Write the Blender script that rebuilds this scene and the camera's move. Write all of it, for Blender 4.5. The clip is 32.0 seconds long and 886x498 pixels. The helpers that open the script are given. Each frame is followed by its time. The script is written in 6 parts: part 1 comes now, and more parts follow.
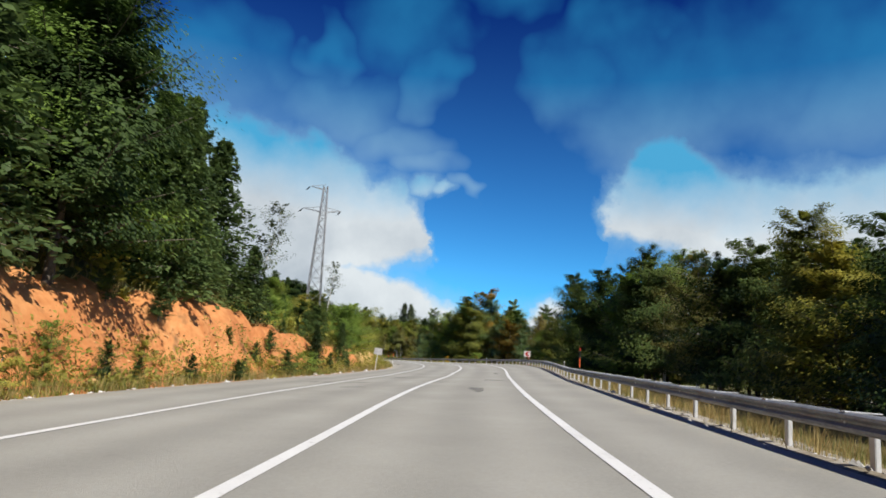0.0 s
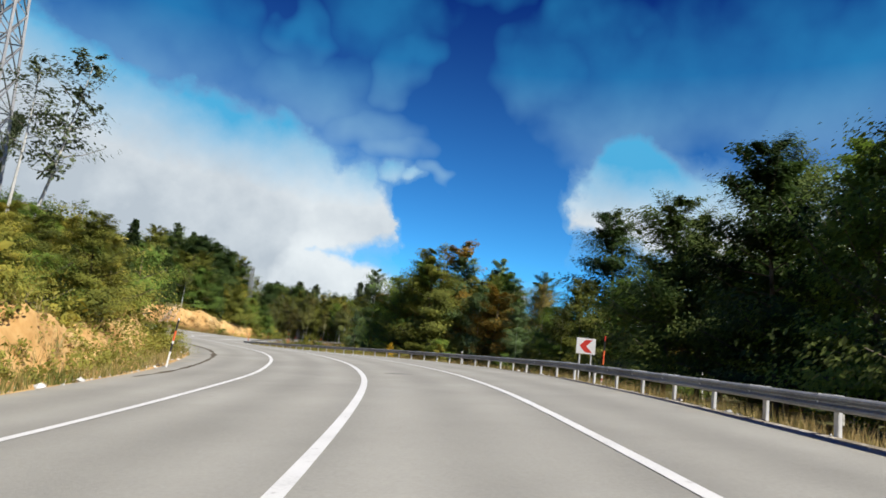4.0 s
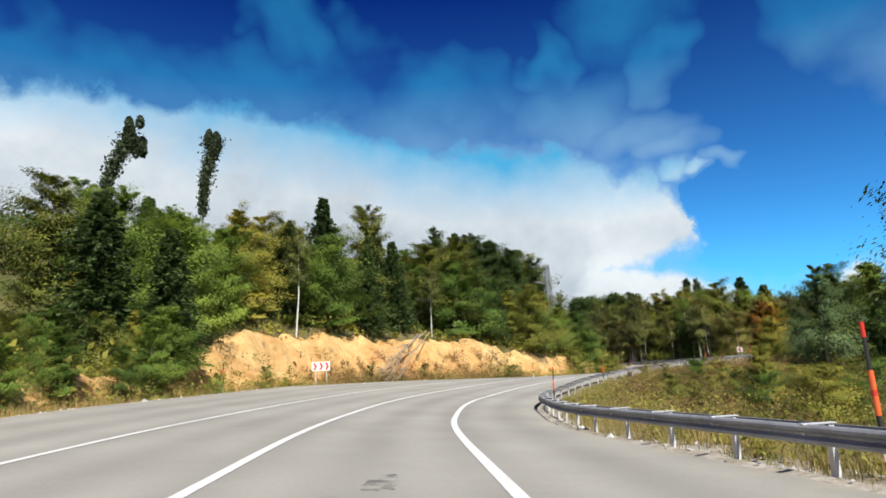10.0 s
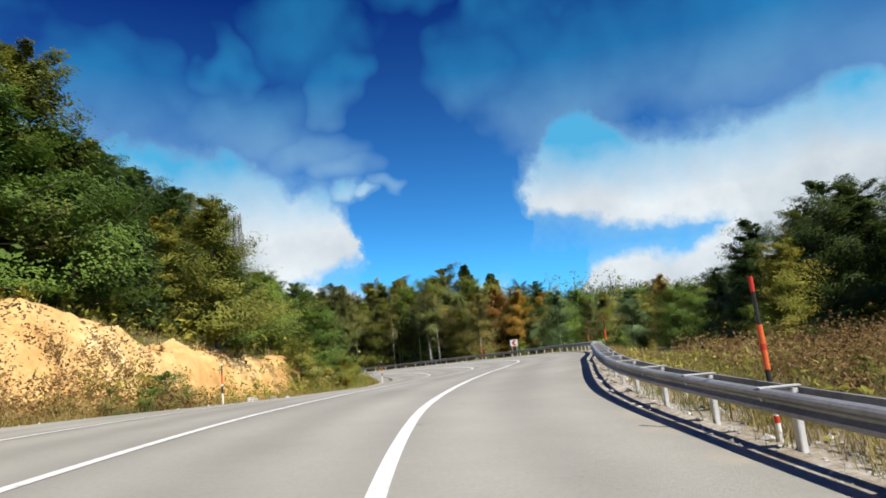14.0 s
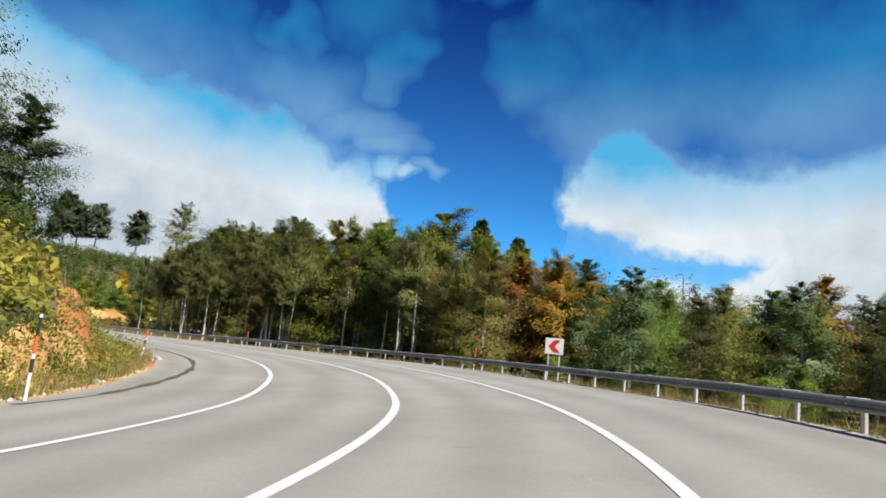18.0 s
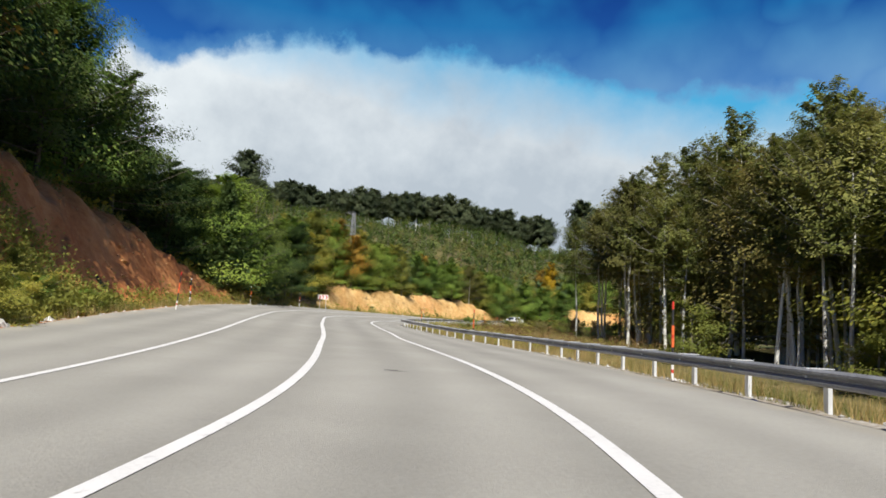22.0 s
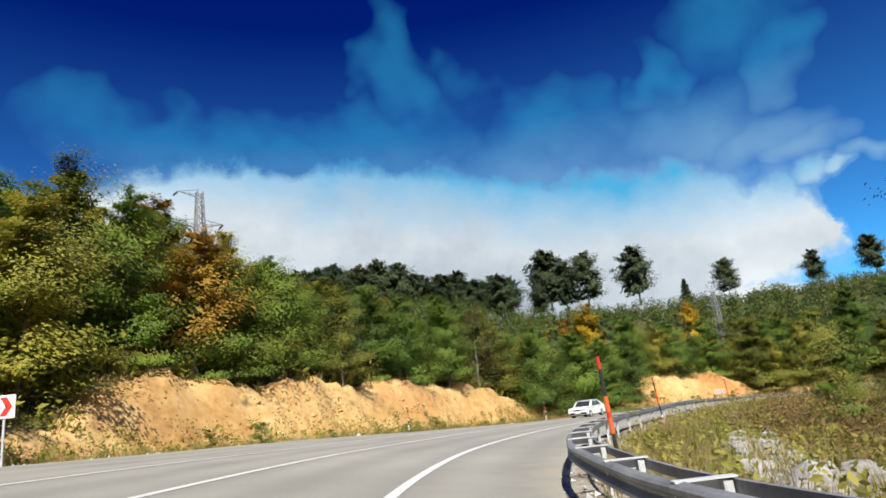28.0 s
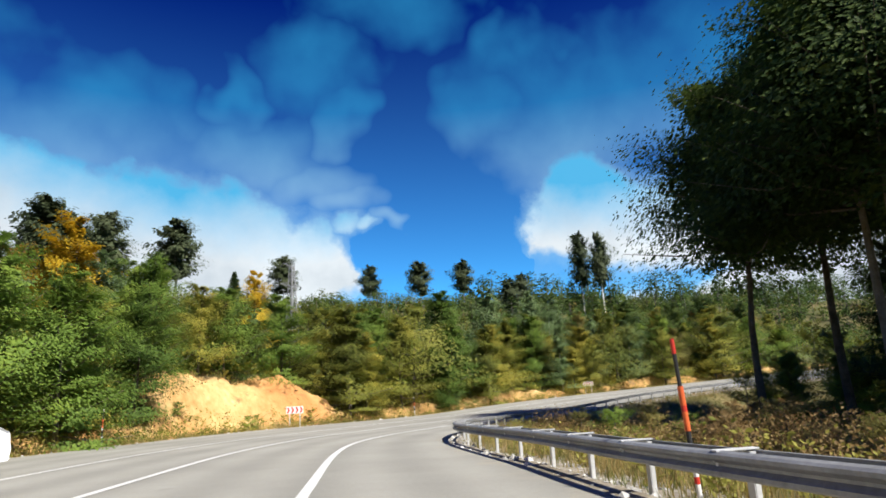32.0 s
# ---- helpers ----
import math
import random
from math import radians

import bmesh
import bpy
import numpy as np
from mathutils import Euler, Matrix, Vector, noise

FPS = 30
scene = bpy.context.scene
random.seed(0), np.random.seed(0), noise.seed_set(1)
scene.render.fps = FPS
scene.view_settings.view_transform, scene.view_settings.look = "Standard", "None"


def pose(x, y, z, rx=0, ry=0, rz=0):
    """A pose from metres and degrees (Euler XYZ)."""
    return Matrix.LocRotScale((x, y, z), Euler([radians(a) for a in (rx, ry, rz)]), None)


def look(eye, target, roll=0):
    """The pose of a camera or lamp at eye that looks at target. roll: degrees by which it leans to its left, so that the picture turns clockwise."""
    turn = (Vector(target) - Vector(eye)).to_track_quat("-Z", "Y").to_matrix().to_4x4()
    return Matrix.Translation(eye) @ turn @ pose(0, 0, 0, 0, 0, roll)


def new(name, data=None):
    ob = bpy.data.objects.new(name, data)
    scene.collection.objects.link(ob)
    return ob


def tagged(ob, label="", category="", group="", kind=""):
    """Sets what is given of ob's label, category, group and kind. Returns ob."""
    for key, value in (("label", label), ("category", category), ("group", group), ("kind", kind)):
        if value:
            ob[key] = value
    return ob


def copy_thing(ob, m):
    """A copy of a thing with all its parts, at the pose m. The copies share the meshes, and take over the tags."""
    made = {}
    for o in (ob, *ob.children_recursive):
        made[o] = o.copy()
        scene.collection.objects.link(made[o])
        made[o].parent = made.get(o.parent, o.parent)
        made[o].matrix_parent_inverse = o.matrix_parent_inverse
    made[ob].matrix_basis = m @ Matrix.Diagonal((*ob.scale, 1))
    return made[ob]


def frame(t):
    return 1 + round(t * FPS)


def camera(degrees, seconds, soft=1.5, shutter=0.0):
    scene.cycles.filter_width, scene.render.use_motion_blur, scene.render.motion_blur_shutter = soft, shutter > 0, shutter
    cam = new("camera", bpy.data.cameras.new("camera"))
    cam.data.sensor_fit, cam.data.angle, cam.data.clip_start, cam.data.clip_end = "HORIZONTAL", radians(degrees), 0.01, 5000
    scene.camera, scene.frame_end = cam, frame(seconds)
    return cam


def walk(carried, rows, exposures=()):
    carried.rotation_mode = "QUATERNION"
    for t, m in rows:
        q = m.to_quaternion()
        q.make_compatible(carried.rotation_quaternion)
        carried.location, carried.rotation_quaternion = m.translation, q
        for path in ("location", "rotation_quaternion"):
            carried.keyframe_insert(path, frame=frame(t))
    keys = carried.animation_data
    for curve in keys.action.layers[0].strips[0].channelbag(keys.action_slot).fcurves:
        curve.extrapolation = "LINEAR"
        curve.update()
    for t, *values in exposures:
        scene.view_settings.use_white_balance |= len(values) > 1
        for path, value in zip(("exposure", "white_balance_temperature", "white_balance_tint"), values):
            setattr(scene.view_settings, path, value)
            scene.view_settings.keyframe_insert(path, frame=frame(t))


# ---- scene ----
cam = camera(71.0, 32.0, soft=1.7)
METRES, EYE, TILT, LEAN, TURN = 340.0, 1.1, 9.6, -4.5, 0.0
ROWS = [
    (0.0, 0.0, 0.0, 0.0, 0.0, 0.0, -0.0),
    (0.5, 0.0004, 0.0182, -0.0031, -0.27, 0.66, 0.46),
    (1.0, 0.0011, 0.0364, -0.0062, -1.76, -0.52, -0.36),
    (1.5, 0.0018, 0.054, -0.0091, -2.76, -0.67, -2.57),
    (2.0, 0.0025, 0.0713, -0.0121, -2.26, -0.82, -1.94),
    (2.5, 0.0037, 0.0887, -0.0152, -3.59, -0.9, -2.93),
    (4.5, 0.0078, 0.162, -0.0273, -2.45, -1.13, -1.74),
    (5.0, 0.0072, 0.1781, -0.0302, -0.48, -0.78, -1.59),
    (5.5, 0.0066, 0.1938, -0.033, 0.68, -0.75, -1.15),
    (6.0, 0.0051, 0.2103, -0.0357, 3.91, -0.54, -0.94),
    (6.5, 0.0033, 0.2267, -0.0387, 6.86, 0.2, -0.49),
    (7.0, 0.0002, 0.2426, -0.0412, 8.41, 0.87, 0.37),
    (7.5, -0.0047, 0.2577, -0.0436, 15.66, 2.54, 4.12),
    (8.0, -0.0105, 0.2725, -0.046, 18.49, 3.36, 5.55),
    (8.5, -0.0169, 0.2863, -0.0482, 21.68, 3.97, 5.05),
    (9.0, -0.0231, 0.2995, -0.0503, 22.89, 3.59, 3.98),
    (9.5, -0.0291, 0.312, -0.0522, 27.42, 4.12, 7.19),
    (10.0, -0.0346, 0.324, -0.054, 23.73, 3.24, 11.2),
    (10.5, -0.0414, 0.3374, -0.0562, 13.7, 1.55, 13.28),
    (11.0, -0.0477, 0.3508, -0.0584, 8.98, -0.75, 13.04),
    (11.5, -0.0537, 0.364, -0.0608, 6.25, -1.69, 12.51),
    (12.0, -0.0595, 0.3779, -0.0629, 5.97, -1.13, 12.03),
    (12.5, -0.0648, 0.3924, -0.0654, 2.05, -1.52, 9.59),
    (13.0, -0.0688, 0.4069, -0.0677, -0.11, -0.86, 8.81),
    (13.5, -0.0713, 0.4212, -0.0702, -3.43, -1.7, 8.91),
    (14.0, -0.0728, 0.4358, -0.0727, -6.45, -0.77, 8.68),
    (14.5, -0.073, 0.4509, -0.075, -13.44, -2.86, 7.6),
    (16.5, -0.0626, 0.5083, -0.0857, -18.54, -2.23, 1.14),
    (17.0, -0.0602, 0.5225, -0.0881, -16.36, -1.26, -1.2),
    (17.5, -0.0564, 0.5371, -0.0913, -6.26, -1.11, -2.24),
    (18.0, -0.0533, 0.5509, -0.0942, -3.61, -1.42, -1.98),
    (18.5, -0.051, 0.5654, -0.0972, 1.05, -0.95, -1.06),
    (19.0, -0.0501, 0.5797, -0.0996, 5.8, -0.95, 0.31),
    (19.5, -0.0498, 0.5951, -0.1025, 10.68, -1.14, -0.12),
    (20.0, -0.0512, 0.61, -0.105, 15.55, -1.05, 1.48),
    (20.5, -0.0534, 0.625, -0.1075, 20.86, -0.65, 3.11),
    (21.0, -0.0581, 0.6396, -0.11, 27.59, -0.63, 3.23),
    (21.5, -0.0641, 0.6533, -0.1119, 36.65, 0.71, 5.65),
    (22.0, -0.0727, 0.6662, -0.114, 43.31, 1.39, 7.21),
    (22.5, -0.0832, 0.678, -0.1155, 49.24, 2.25, 7.77),
    (23.0, -0.0937, 0.6885, -0.1166, 55.86, 3.07, 9.31),
    (23.5, -0.1066, 0.6985, -0.1175, 58.4, 4.24, 10.89),
    (24.0, -0.1187, 0.7078, -0.1183, 57.61, 2.51, 12.32),
    (24.5, -0.1315, 0.7179, -0.1189, 50.13, 2.52, 13.39),
    (25.0, -0.1436, 0.7272, -0.1196, 49.39, 6.98, 13.79),
    (25.5, -0.1558, 0.7362, -0.1199, 48.07, 11.94, 13.66),
    (27.5, -0.2007, 0.7744, -0.1245, 39.71, 10.34, 15.96),
    (28.0, -0.2106, 0.7854, -0.126, 35.66, 9.45, 15.69),
    (28.5, -0.2199, 0.7969, -0.1274, 29.36, 8.62, 14.61),
    (29.0, -0.2285, 0.8099, -0.1291, 21.28, 4.58, 14.29),
    (29.5, -0.2357, 0.8234, -0.1304, 13.05, 7.11, 11.25),
    (30.0, -0.2405, 0.8366, -0.1324, 8.36, 6.01, 10.58),
    (30.5, -0.2444, 0.8507, -0.1349, 2.02, 4.27, 8.81),
    (31.0, -0.2474, 0.8645, -0.1372, -0.92, 3.41, 7.78),
    (31.5, -0.2493, 0.8791, -0.1398, -3.95, 2.85, 6.59),
    (32.0, -0.2508, 0.8933, -0.1424, -6.44, 2.49, 6.57),
]
walk(cam, [(t, pose(0, 0, EYE, TILT, LEAN, TURN) @ pose(METRES * x, METRES * y, METRES * z, 90 + pitch, roll, yaw)) for t, x, y, z, yaw, pitch, roll in ROWS],
     exposures=[(0.0, 0.5), (4.0, 0.6), (7.0, 0.74), (12.0, 0.66), (19.0, 0.7), (24.0, 0.55), (29.0, 0.72), (32.0, 0.82)])

# ---- sky, clouds and sun ----
SUN_AZ, SUN_EL = 136.0, 47.0          # degrees clockwise from +y, and above the horizon


def sky_world():
    w = bpy.data.worlds.new("sky")
    scene.world = w
    w.use_nodes = True
    nt = w.node_tree
    nt.nodes.clear()

    def node(kind, **kw):
        n = nt.nodes.new(kind)
        for k, v in kw.items():
            if k == "operation":
                n.operation = v
        return n

    def calc(op, a, b=None, c=None, clamp=False):
        n = node("ShaderNodeMath", operation=op)
        n.use_clamp = clamp
        for i, v in enumerate((a, b, c)):
            if v is None:
                continue
            if isinstance(v, (int, float)):
                n.inputs[i].default_value = v
            else:
                nt.links.new(v, n.inputs[i])
        return n.outputs[0]

    def mix(f, a, b, kind="MIX"):
        n = nt.nodes.new("ShaderNodeMix")
        n.data_type, n.blend_type = "RGBA", kind
        for i, v in ((0, f), (6, a), (7, b)):
            if isinstance(v, (int, float)):
                n.inputs[i].default_value = v
            elif isinstance(v, tuple):
                n.inputs[i].default_value = (*v, 1)
            else:
                nt.links.new(v, n.inputs[i])
        return n.outputs[2]

    tc = nt.nodes.new("ShaderNodeTexCoord")
    sep = nt.nodes.new("ShaderNodeSeparateXYZ")
    nt.links.new(tc.outputs["Generated"], sep.inputs[0])
    x, y, z = sep.outputs
    deg = 180 / math.pi
    az = calc("MULTIPLY", calc("ARCTAN2", calc("MULTIPLY", x, -1.0), y), deg)     # left of +y
    el = calc("MULTIPLY", calc("ARCSINE", z), deg)

    def fractal(scale, detail, rough, seed):
        n = nt.nodes.new("ShaderNodeTexNoise")
        n.noise_dimensions = "4D"
        n.inputs["Scale"].default_value = scale
        n.inputs["Detail"].default_value = detail
        n.inputs["Roughness"].default_value = rough
        n.inputs["W"].default_value = seed
        nt.links.new(tc.outputs["Generated"], n.inputs["Vector"])
        return n.outputs["Fac"]

    billow = fractal(7.0, 9, 0.58, 1.7)
    fine = fractal(17.0, 7, 0.6, 4.1)
    wisp = fractal(5.0, 5, 0.55, 8.3)

    # the wind frays the clouds: places are shifted by noise before their shapes are read
    def shifted(amount, scale, detail, seed):
        swirl, swell = fractal(scale, detail, 0.55, seed), fractal(scale, detail, 0.55, seed + 7.7)
        return (calc("MULTIPLY_ADD", calc("SUBTRACT", swirl, 0.5), amount * 1.5, az), calc("MULTIPLY_ADD", calc("SUBTRACT", swell, 0.5), amount, el))

    az_h, el_h = shifted(9.0, 6.0, 7, 2.2)
    az_v, el_v = shifted(20.0, 5.0, 3, 5.5)

    def bank_of(blobs, amount=(az_v, el_v)):
        best = None
        for a, e, ra, re in blobs:
            dx = calc("DIVIDE", calc("SUBTRACT", amount[0], a), ra)
            dy = calc("DIVIDE", calc("SUBTRACT", amount[1], e), re)
            f = calc("SUBTRACT", 1.0, calc("ADD", calc("MULTIPLY", dx, dx), calc("MULTIPLY", dy, dy)))
            best = f if best is None else calc("MAXIMUM", best, f)
        return best

    def profile(text):
        """An elevation for each azimuth, in degrees."""
        n = nt.nodes.new("ShaderNodeValToRGB")
        el_ = n.color_ramp.elements
        pairs = [[float(v) for v in p.split(":")] for p in text.split()]
        while len(el_) < len(pairs):
            el_.new(0.5)
        for e, (a, v) in zip(el_, pairs):
            g = (v + 10) / 50
            e.position, e.color = (a + 180) / 360, (g, g, g, 1)
        nt.links.new(calc("MULTIPLY_ADD", az_h, 1 / 360, 0.5), n.inputs[0])
        return calc("MULTIPLY_ADD", n.outputs[0], 50.0, -10.0)

    # great cumulus bank to the left with its tops and base, a low band under it, a second bank to the right
    tops = profile("-180:-6 0.9:-6 1.7:10 2.7:11.8 5.6:14.2 10:16.2 13.5:17.9 16.6:18.5 20:19.1 26:20.6 31:21.8 36:22.5 41:23.6 46:24 50:22.8 55:23 60:22.3 65:21.2 69:19.7 72:20.5 74:18 76:13 82:10 100:12 130:9 180:10")
    base = profile("-180:-8 0:10 1.7:9.6 3:8.3 5.6:7.7 9:7.4 11:6 12.5:-6 180:-8")
    low = profile("-180:-8 -13:-8 -12:5 -9.3:5.2 -8:2.4 -5:2.4 -0.5:4.2 1:4.9 5:6.1 10:6.9 13:7.6 15:-6 180:-8")
    tops_r = profile("-180:9 -120:12 -90:11 -60:14 -52:14.5 -48:15.4 -41.6:18 -38:17 -32:16.3 -27:16.8 -22:17.2 -20.6:18.4 -18:18 -16.3:16.6 -14.8:15.4 -13.4:13.4 -12.3:10.5 -11.6:-6 180:-6")
    base_r = profile("-180:-8 -34:-8 -31:7.6 -29:9.4 -24.6:9.6 -20:10 -15:11.2 -12:11.3 180:12")
    low_r = profile("-180:-8 -33:-8 -31:8.6 -29:7.4 -27:6.6 -20:7.2 -18.5:5.4 -17.5:-6 180:-8")
    left_bank = calc("MINIMUM", calc("SUBTRACT", tops, el_h), calc("SUBTRACT", el_h, base))
    right_bank = calc("MINIMUM", calc("SUBTRACT", tops_r, el_h), calc("SUBTRACT", el_h, base_r))
    heap = calc("MAXIMUM", calc("MAXIMUM", left_bank, right_bank), calc("SUBTRACT", calc("MAXIMUM", low, low_r), el_h))
    puff = calc("ADD", calc("MULTIPLY", calc("SUBTRACT", billow, 0.5), 5.0), calc("MULTIPLY", calc("SUBTRACT", fine, 0.5), 3.4))
    edge = calc("ADD", heap, puff)
    small = calc("MULTIPLY_ADD", bank_of([(3.0, 15.2, 1.9, 1.0), (0.4, 15.0, 1.2, 0.7)], (az_h, el_h)), 1.0, -0.5)
    edge = calc("MAXIMUM", edge, calc("ADD", small, calc("MULTIPLY", puff, 0.6)))
    dense = calc("MULTIPLY_ADD", edge, 0.75, 0.45, True)
    dense = calc("SMOOTH_MIN", dense, 1.0, 0.1)
    veil_shape = bank_of([(14, 26.5, 2.2, 4.5), (5, 28.5, 6.5, 4.5), (1.5, 24, 3, 3), (13, 20.5, 10, 3.4), (26, 23, 10, 4), (40, 25.5, 13, 3.5), (58, 24, 13, 3), (6, 18, 6, 3), (3, 16, 4, 2),
                          (-12, 25, 5, 4.5), (-19, 22.5, 8, 6.5), (-27, 25, 9, 7), (-37, 23, 13, 7), (-49, 21, 13, 8), (-3.5, 14.8, 1.5, 1.0), (38, 31, 3.5, 5), (-2, 36, 9, 5)])
    veil = calc("ADD", calc("MULTIPLY", calc("MAXIMUM", veil_shape, -1.0), 0.75), calc("MULTIPLY", calc("SUBTRACT", wisp, 0.5), 2.3))
    veil = calc("MULTIPLY", calc("MULTIPLY_ADD", veil, 0.5, 0.22, True), 0.68)
    rim = calc("MULTIPLY", calc("MULTIPLY_ADD", edge, 0.3, 0.72, True), 0.62)
    veil = calc("MAXIMUM", veil, rim)

    sky = nt.nodes.new("ShaderNodeTexSky")
    sky.sky_type, sky.sun_disc = "NISHITA", False
    sky.sun_elevation, sky.sun_rotation = radians(SUN_EL), radians(SUN_AZ)
    sky.altitude, sky.air_density, sky.dust_density, sky.ozone_density = 1200, 0.8, 0.2, 2.5
    # deep polarised blue overhead, paler towards the horizon
    up = calc("MULTIPLY_ADD", el, 1 / 27.0, -0.28, True)
    tint = mix(up, (0.26, 0.88, 1.20), (0.002, 0.07, 0.50))
    blue = mix(1.0, sky.outputs[0], tint, "MULTIPLY")
    high = calc("MULTIPLY_ADD", el, 1 / 8.0, -17 / 8.0, True)
    veiled = mix(veil, blue, mix(high, (2.6, 4.3, 5.4), (0.22, 2.4, 4.5)))
    # lit rims, greyer hollows
    shade = calc("ADD", calc("MULTIPLY", calc("SUBTRACT", billow, 0.5), 2.2), calc("MULTIPLY_ADD", calc("SUBTRACT", fine, 0.5), 1.1, 0.5))
    shade = calc("ADD", shade, calc("MULTIPLY_ADD", edge, -0.06, 0.35), None, True)
    body = mix(shade, (3.5, 3.95, 4.4), (5.7, 6.1, 6.3))
    # the heaps' tops are coloured cyan, in place of darkening towards the picture's edge
    onset = calc("MULTIPLY_ADD", calc("MAXIMUM", calc("SUBTRACT", az, 18.0), 0.0), 0.17, 11.6)
    top = calc("MULTIPLY", calc("SUBTRACT", calc("ADD", el, calc("MULTIPLY", calc("SUBTRACT", billow, 0.5), 9.0)), onset), 1 / 6.5, None, True)
    body = mix(calc("MULTIPLY", top, 0.92), body, (0.12, 2.7, 5.0))
    full = mix(dense, veiled, body)
    bg = nt.nodes.new("ShaderNodeBackground")
    bg.inputs["Strength"].default_value = 0.095
    nt.links.new(full, bg.inputs["Color"])
    out = nt.nodes.new("ShaderNodeOutputWorld")
    nt.links.new(bg.outputs[0], out.inputs[0])


sky_world()
sun = new("sun", bpy.data.lights.new("sun", "SUN"))
sun.data.energy, sun.data.angle, sun.data.color = 4.6, radians(0.53), (1.0, 0.95, 0.86)
sun.matrix_world = look((0, 0, 60), (-math.sin(radians(SUN_AZ)) * math.cos(radians(SUN_EL)), -math.cos(radians(SUN_AZ)) * math.cos(radians(SUN_EL)), 60 - math.sin(radians(SUN_EL))))

# ---- materials ----
def surface(name, stops, scale=1.0, rough=0.8, bump=0.3, bump_scale=None, metal=0.0, fine=12.0, stains=None, island=0.0, thing=0.0, leaf=0.0, detail=6):
    """A node material: stops of (place, colour) over two scales of noise, relief, and variation by piece or by thing."""
    m = bpy.data.materials.new(name)
    m.use_nodes = True
    nt = m.node_tree
    bs = nt.nodes["Principled BSDF"]
    link = nt.links.new

    def calc(op, a, b, clamp=False):
        n = nt.nodes.new("ShaderNodeMath")
        n.operation, n.use_clamp = op, clamp
        for i, v in enumerate((a, b)):
            if isinstance(v, (int, float)):
                n.inputs[i].default_value = v
            else:
                link(v, n.inputs[i])
        return n.outputs[0]

    tc = nt.nodes.new("ShaderNodeTexCoord")
    geo = nt.nodes.new("ShaderNodeNewGeometry")
    place = tc.outputs["Object"]

    def fractal(s, d=detail):
        n = nt.nodes.new("ShaderNodeTexNoise")
        n.inputs["Scale"].default_value, n.inputs["Detail"].default_value, n.inputs["Roughness"].default_value = s, d, 0.6
        link(place, n.inputs["Vector"])
        return n.outputs["Fac"]

    coarse, grain = fractal(scale), fractal(scale * fine)
    fac = calc("ADD", calc("MULTIPLY", coarse, 0.6), calc("MULTIPLY", grain, 0.4))
    fac = calc("ADD", calc("MULTIPLY", calc("SUBTRACT", fac, 0.5), 2.4), 0.5, True)
    if island:
        fac = calc("ADD", fac, calc("MULTIPLY", calc("SUBTRACT", geo.outputs["Random Per Island"], 0.5), island), True)
    if thing:
        info = nt.nodes.new("ShaderNodeObjectInfo")
        fac = calc("ADD", fac, calc("MULTIPLY", calc("SUBTRACT", info.outputs["Random"], 0.5), thing), True)
    ramp = nt.nodes.new("ShaderNodeValToRGB")
    el = ramp.color_ramp.elements
    while len(el) < len(stops):
        el.new(0.5)
    for e, (at, c) in zip(el, stops):
        e.position, e.color = at, (*c, 1)
    link(fac, ramp.inputs[0])
    colour = ramp.outputs[0]
    for s_scale, low, high, c in stains or ():
        mask = nt.nodes.new("ShaderNodeMapRange")
        mask.inputs[1].default_value, mask.inputs[2].default_value = low, high
        link(fractal(s_scale, 4), mask.inputs[0])
        mx = nt.nodes.new("ShaderNodeMix")
        mx.data_type = "RGBA"
        mx.inputs[7].default_value = (*c, 1)
        link(mask.outputs[0], mx.inputs[0])
        link(colour, mx.inputs[6])
        colour = mx.outputs[2]
    link(colour, bs.inputs["Base Color"])
    bs.inputs["Roughness"].default_value, bs.inputs["Metallic"].default_value = rough, metal
    bs.inputs["Specular IOR Level"].default_value = 0.3
    if bump:
        b = nt.nodes.new("ShaderNodeBump")
        b.inputs["Strength"].default_value = bump
        b.inputs["Distance"].default_value = 0.05
        link(fractal(bump_scale or scale * fine, 5), b.inputs["Height"])
        link(b.outputs[0], bs.inputs["Normal"])
    if leaf:
        tr = nt.nodes.new("ShaderNodeBsdfTranslucent")
        link(colour, tr.inputs["Color"])
        ms = nt.nodes.new("ShaderNodeMixShader")
        ms.inputs[0].default_value = leaf
        link(bs.outputs[0], ms.inputs[1])
        link(tr.outputs[0], ms.inputs[2])
        link(ms.outputs[0], nt.nodes["Material Output"].inputs["Surface"])
    return m


ASPHALT = surface("asphalt", [(0.0, (0.25, 0.243, 0.215)), (0.5, (0.31, 0.303, 0.268)), (1.0, (0.37, 0.362, 0.322))], 0.25, 0.85, 0.35, 45.0, fine=90.0,
                  stains=[(0.09, 0.58, 0.8, (0.275, 0.268, 0.24)), (1.3, 0.68, 0.78, (0.25, 0.245, 0.225))])
PAINT = surface("road_paint", [(0.0, (0.50, 0.50, 0.48)), (0.35, (0.66, 0.66, 0.64)), (1.0, (0.74, 0.74, 0.72))], 0.8, 0.6, 0.15, 50.0, fine=30.0,
                stains=[(6.0, 0.62, 0.75, (0.40, 0.39, 0.37))])
TAR = surface("tar_stain", [(0.0, (0.11, 0.108, 0.10)), (1.0, (0.22, 0.215, 0.20))], 1.5, 0.7, 0.2, 40.0)
# earthy edge of the lay-bys, darkened to hold the shade along it
EDGE_SHADE = surface("edge_shade", [(0.0, (0.05, 0.045, 0.035)), (1.0, (0.16, 0.13, 0.09))], 2.0, 0.95, 0.4)
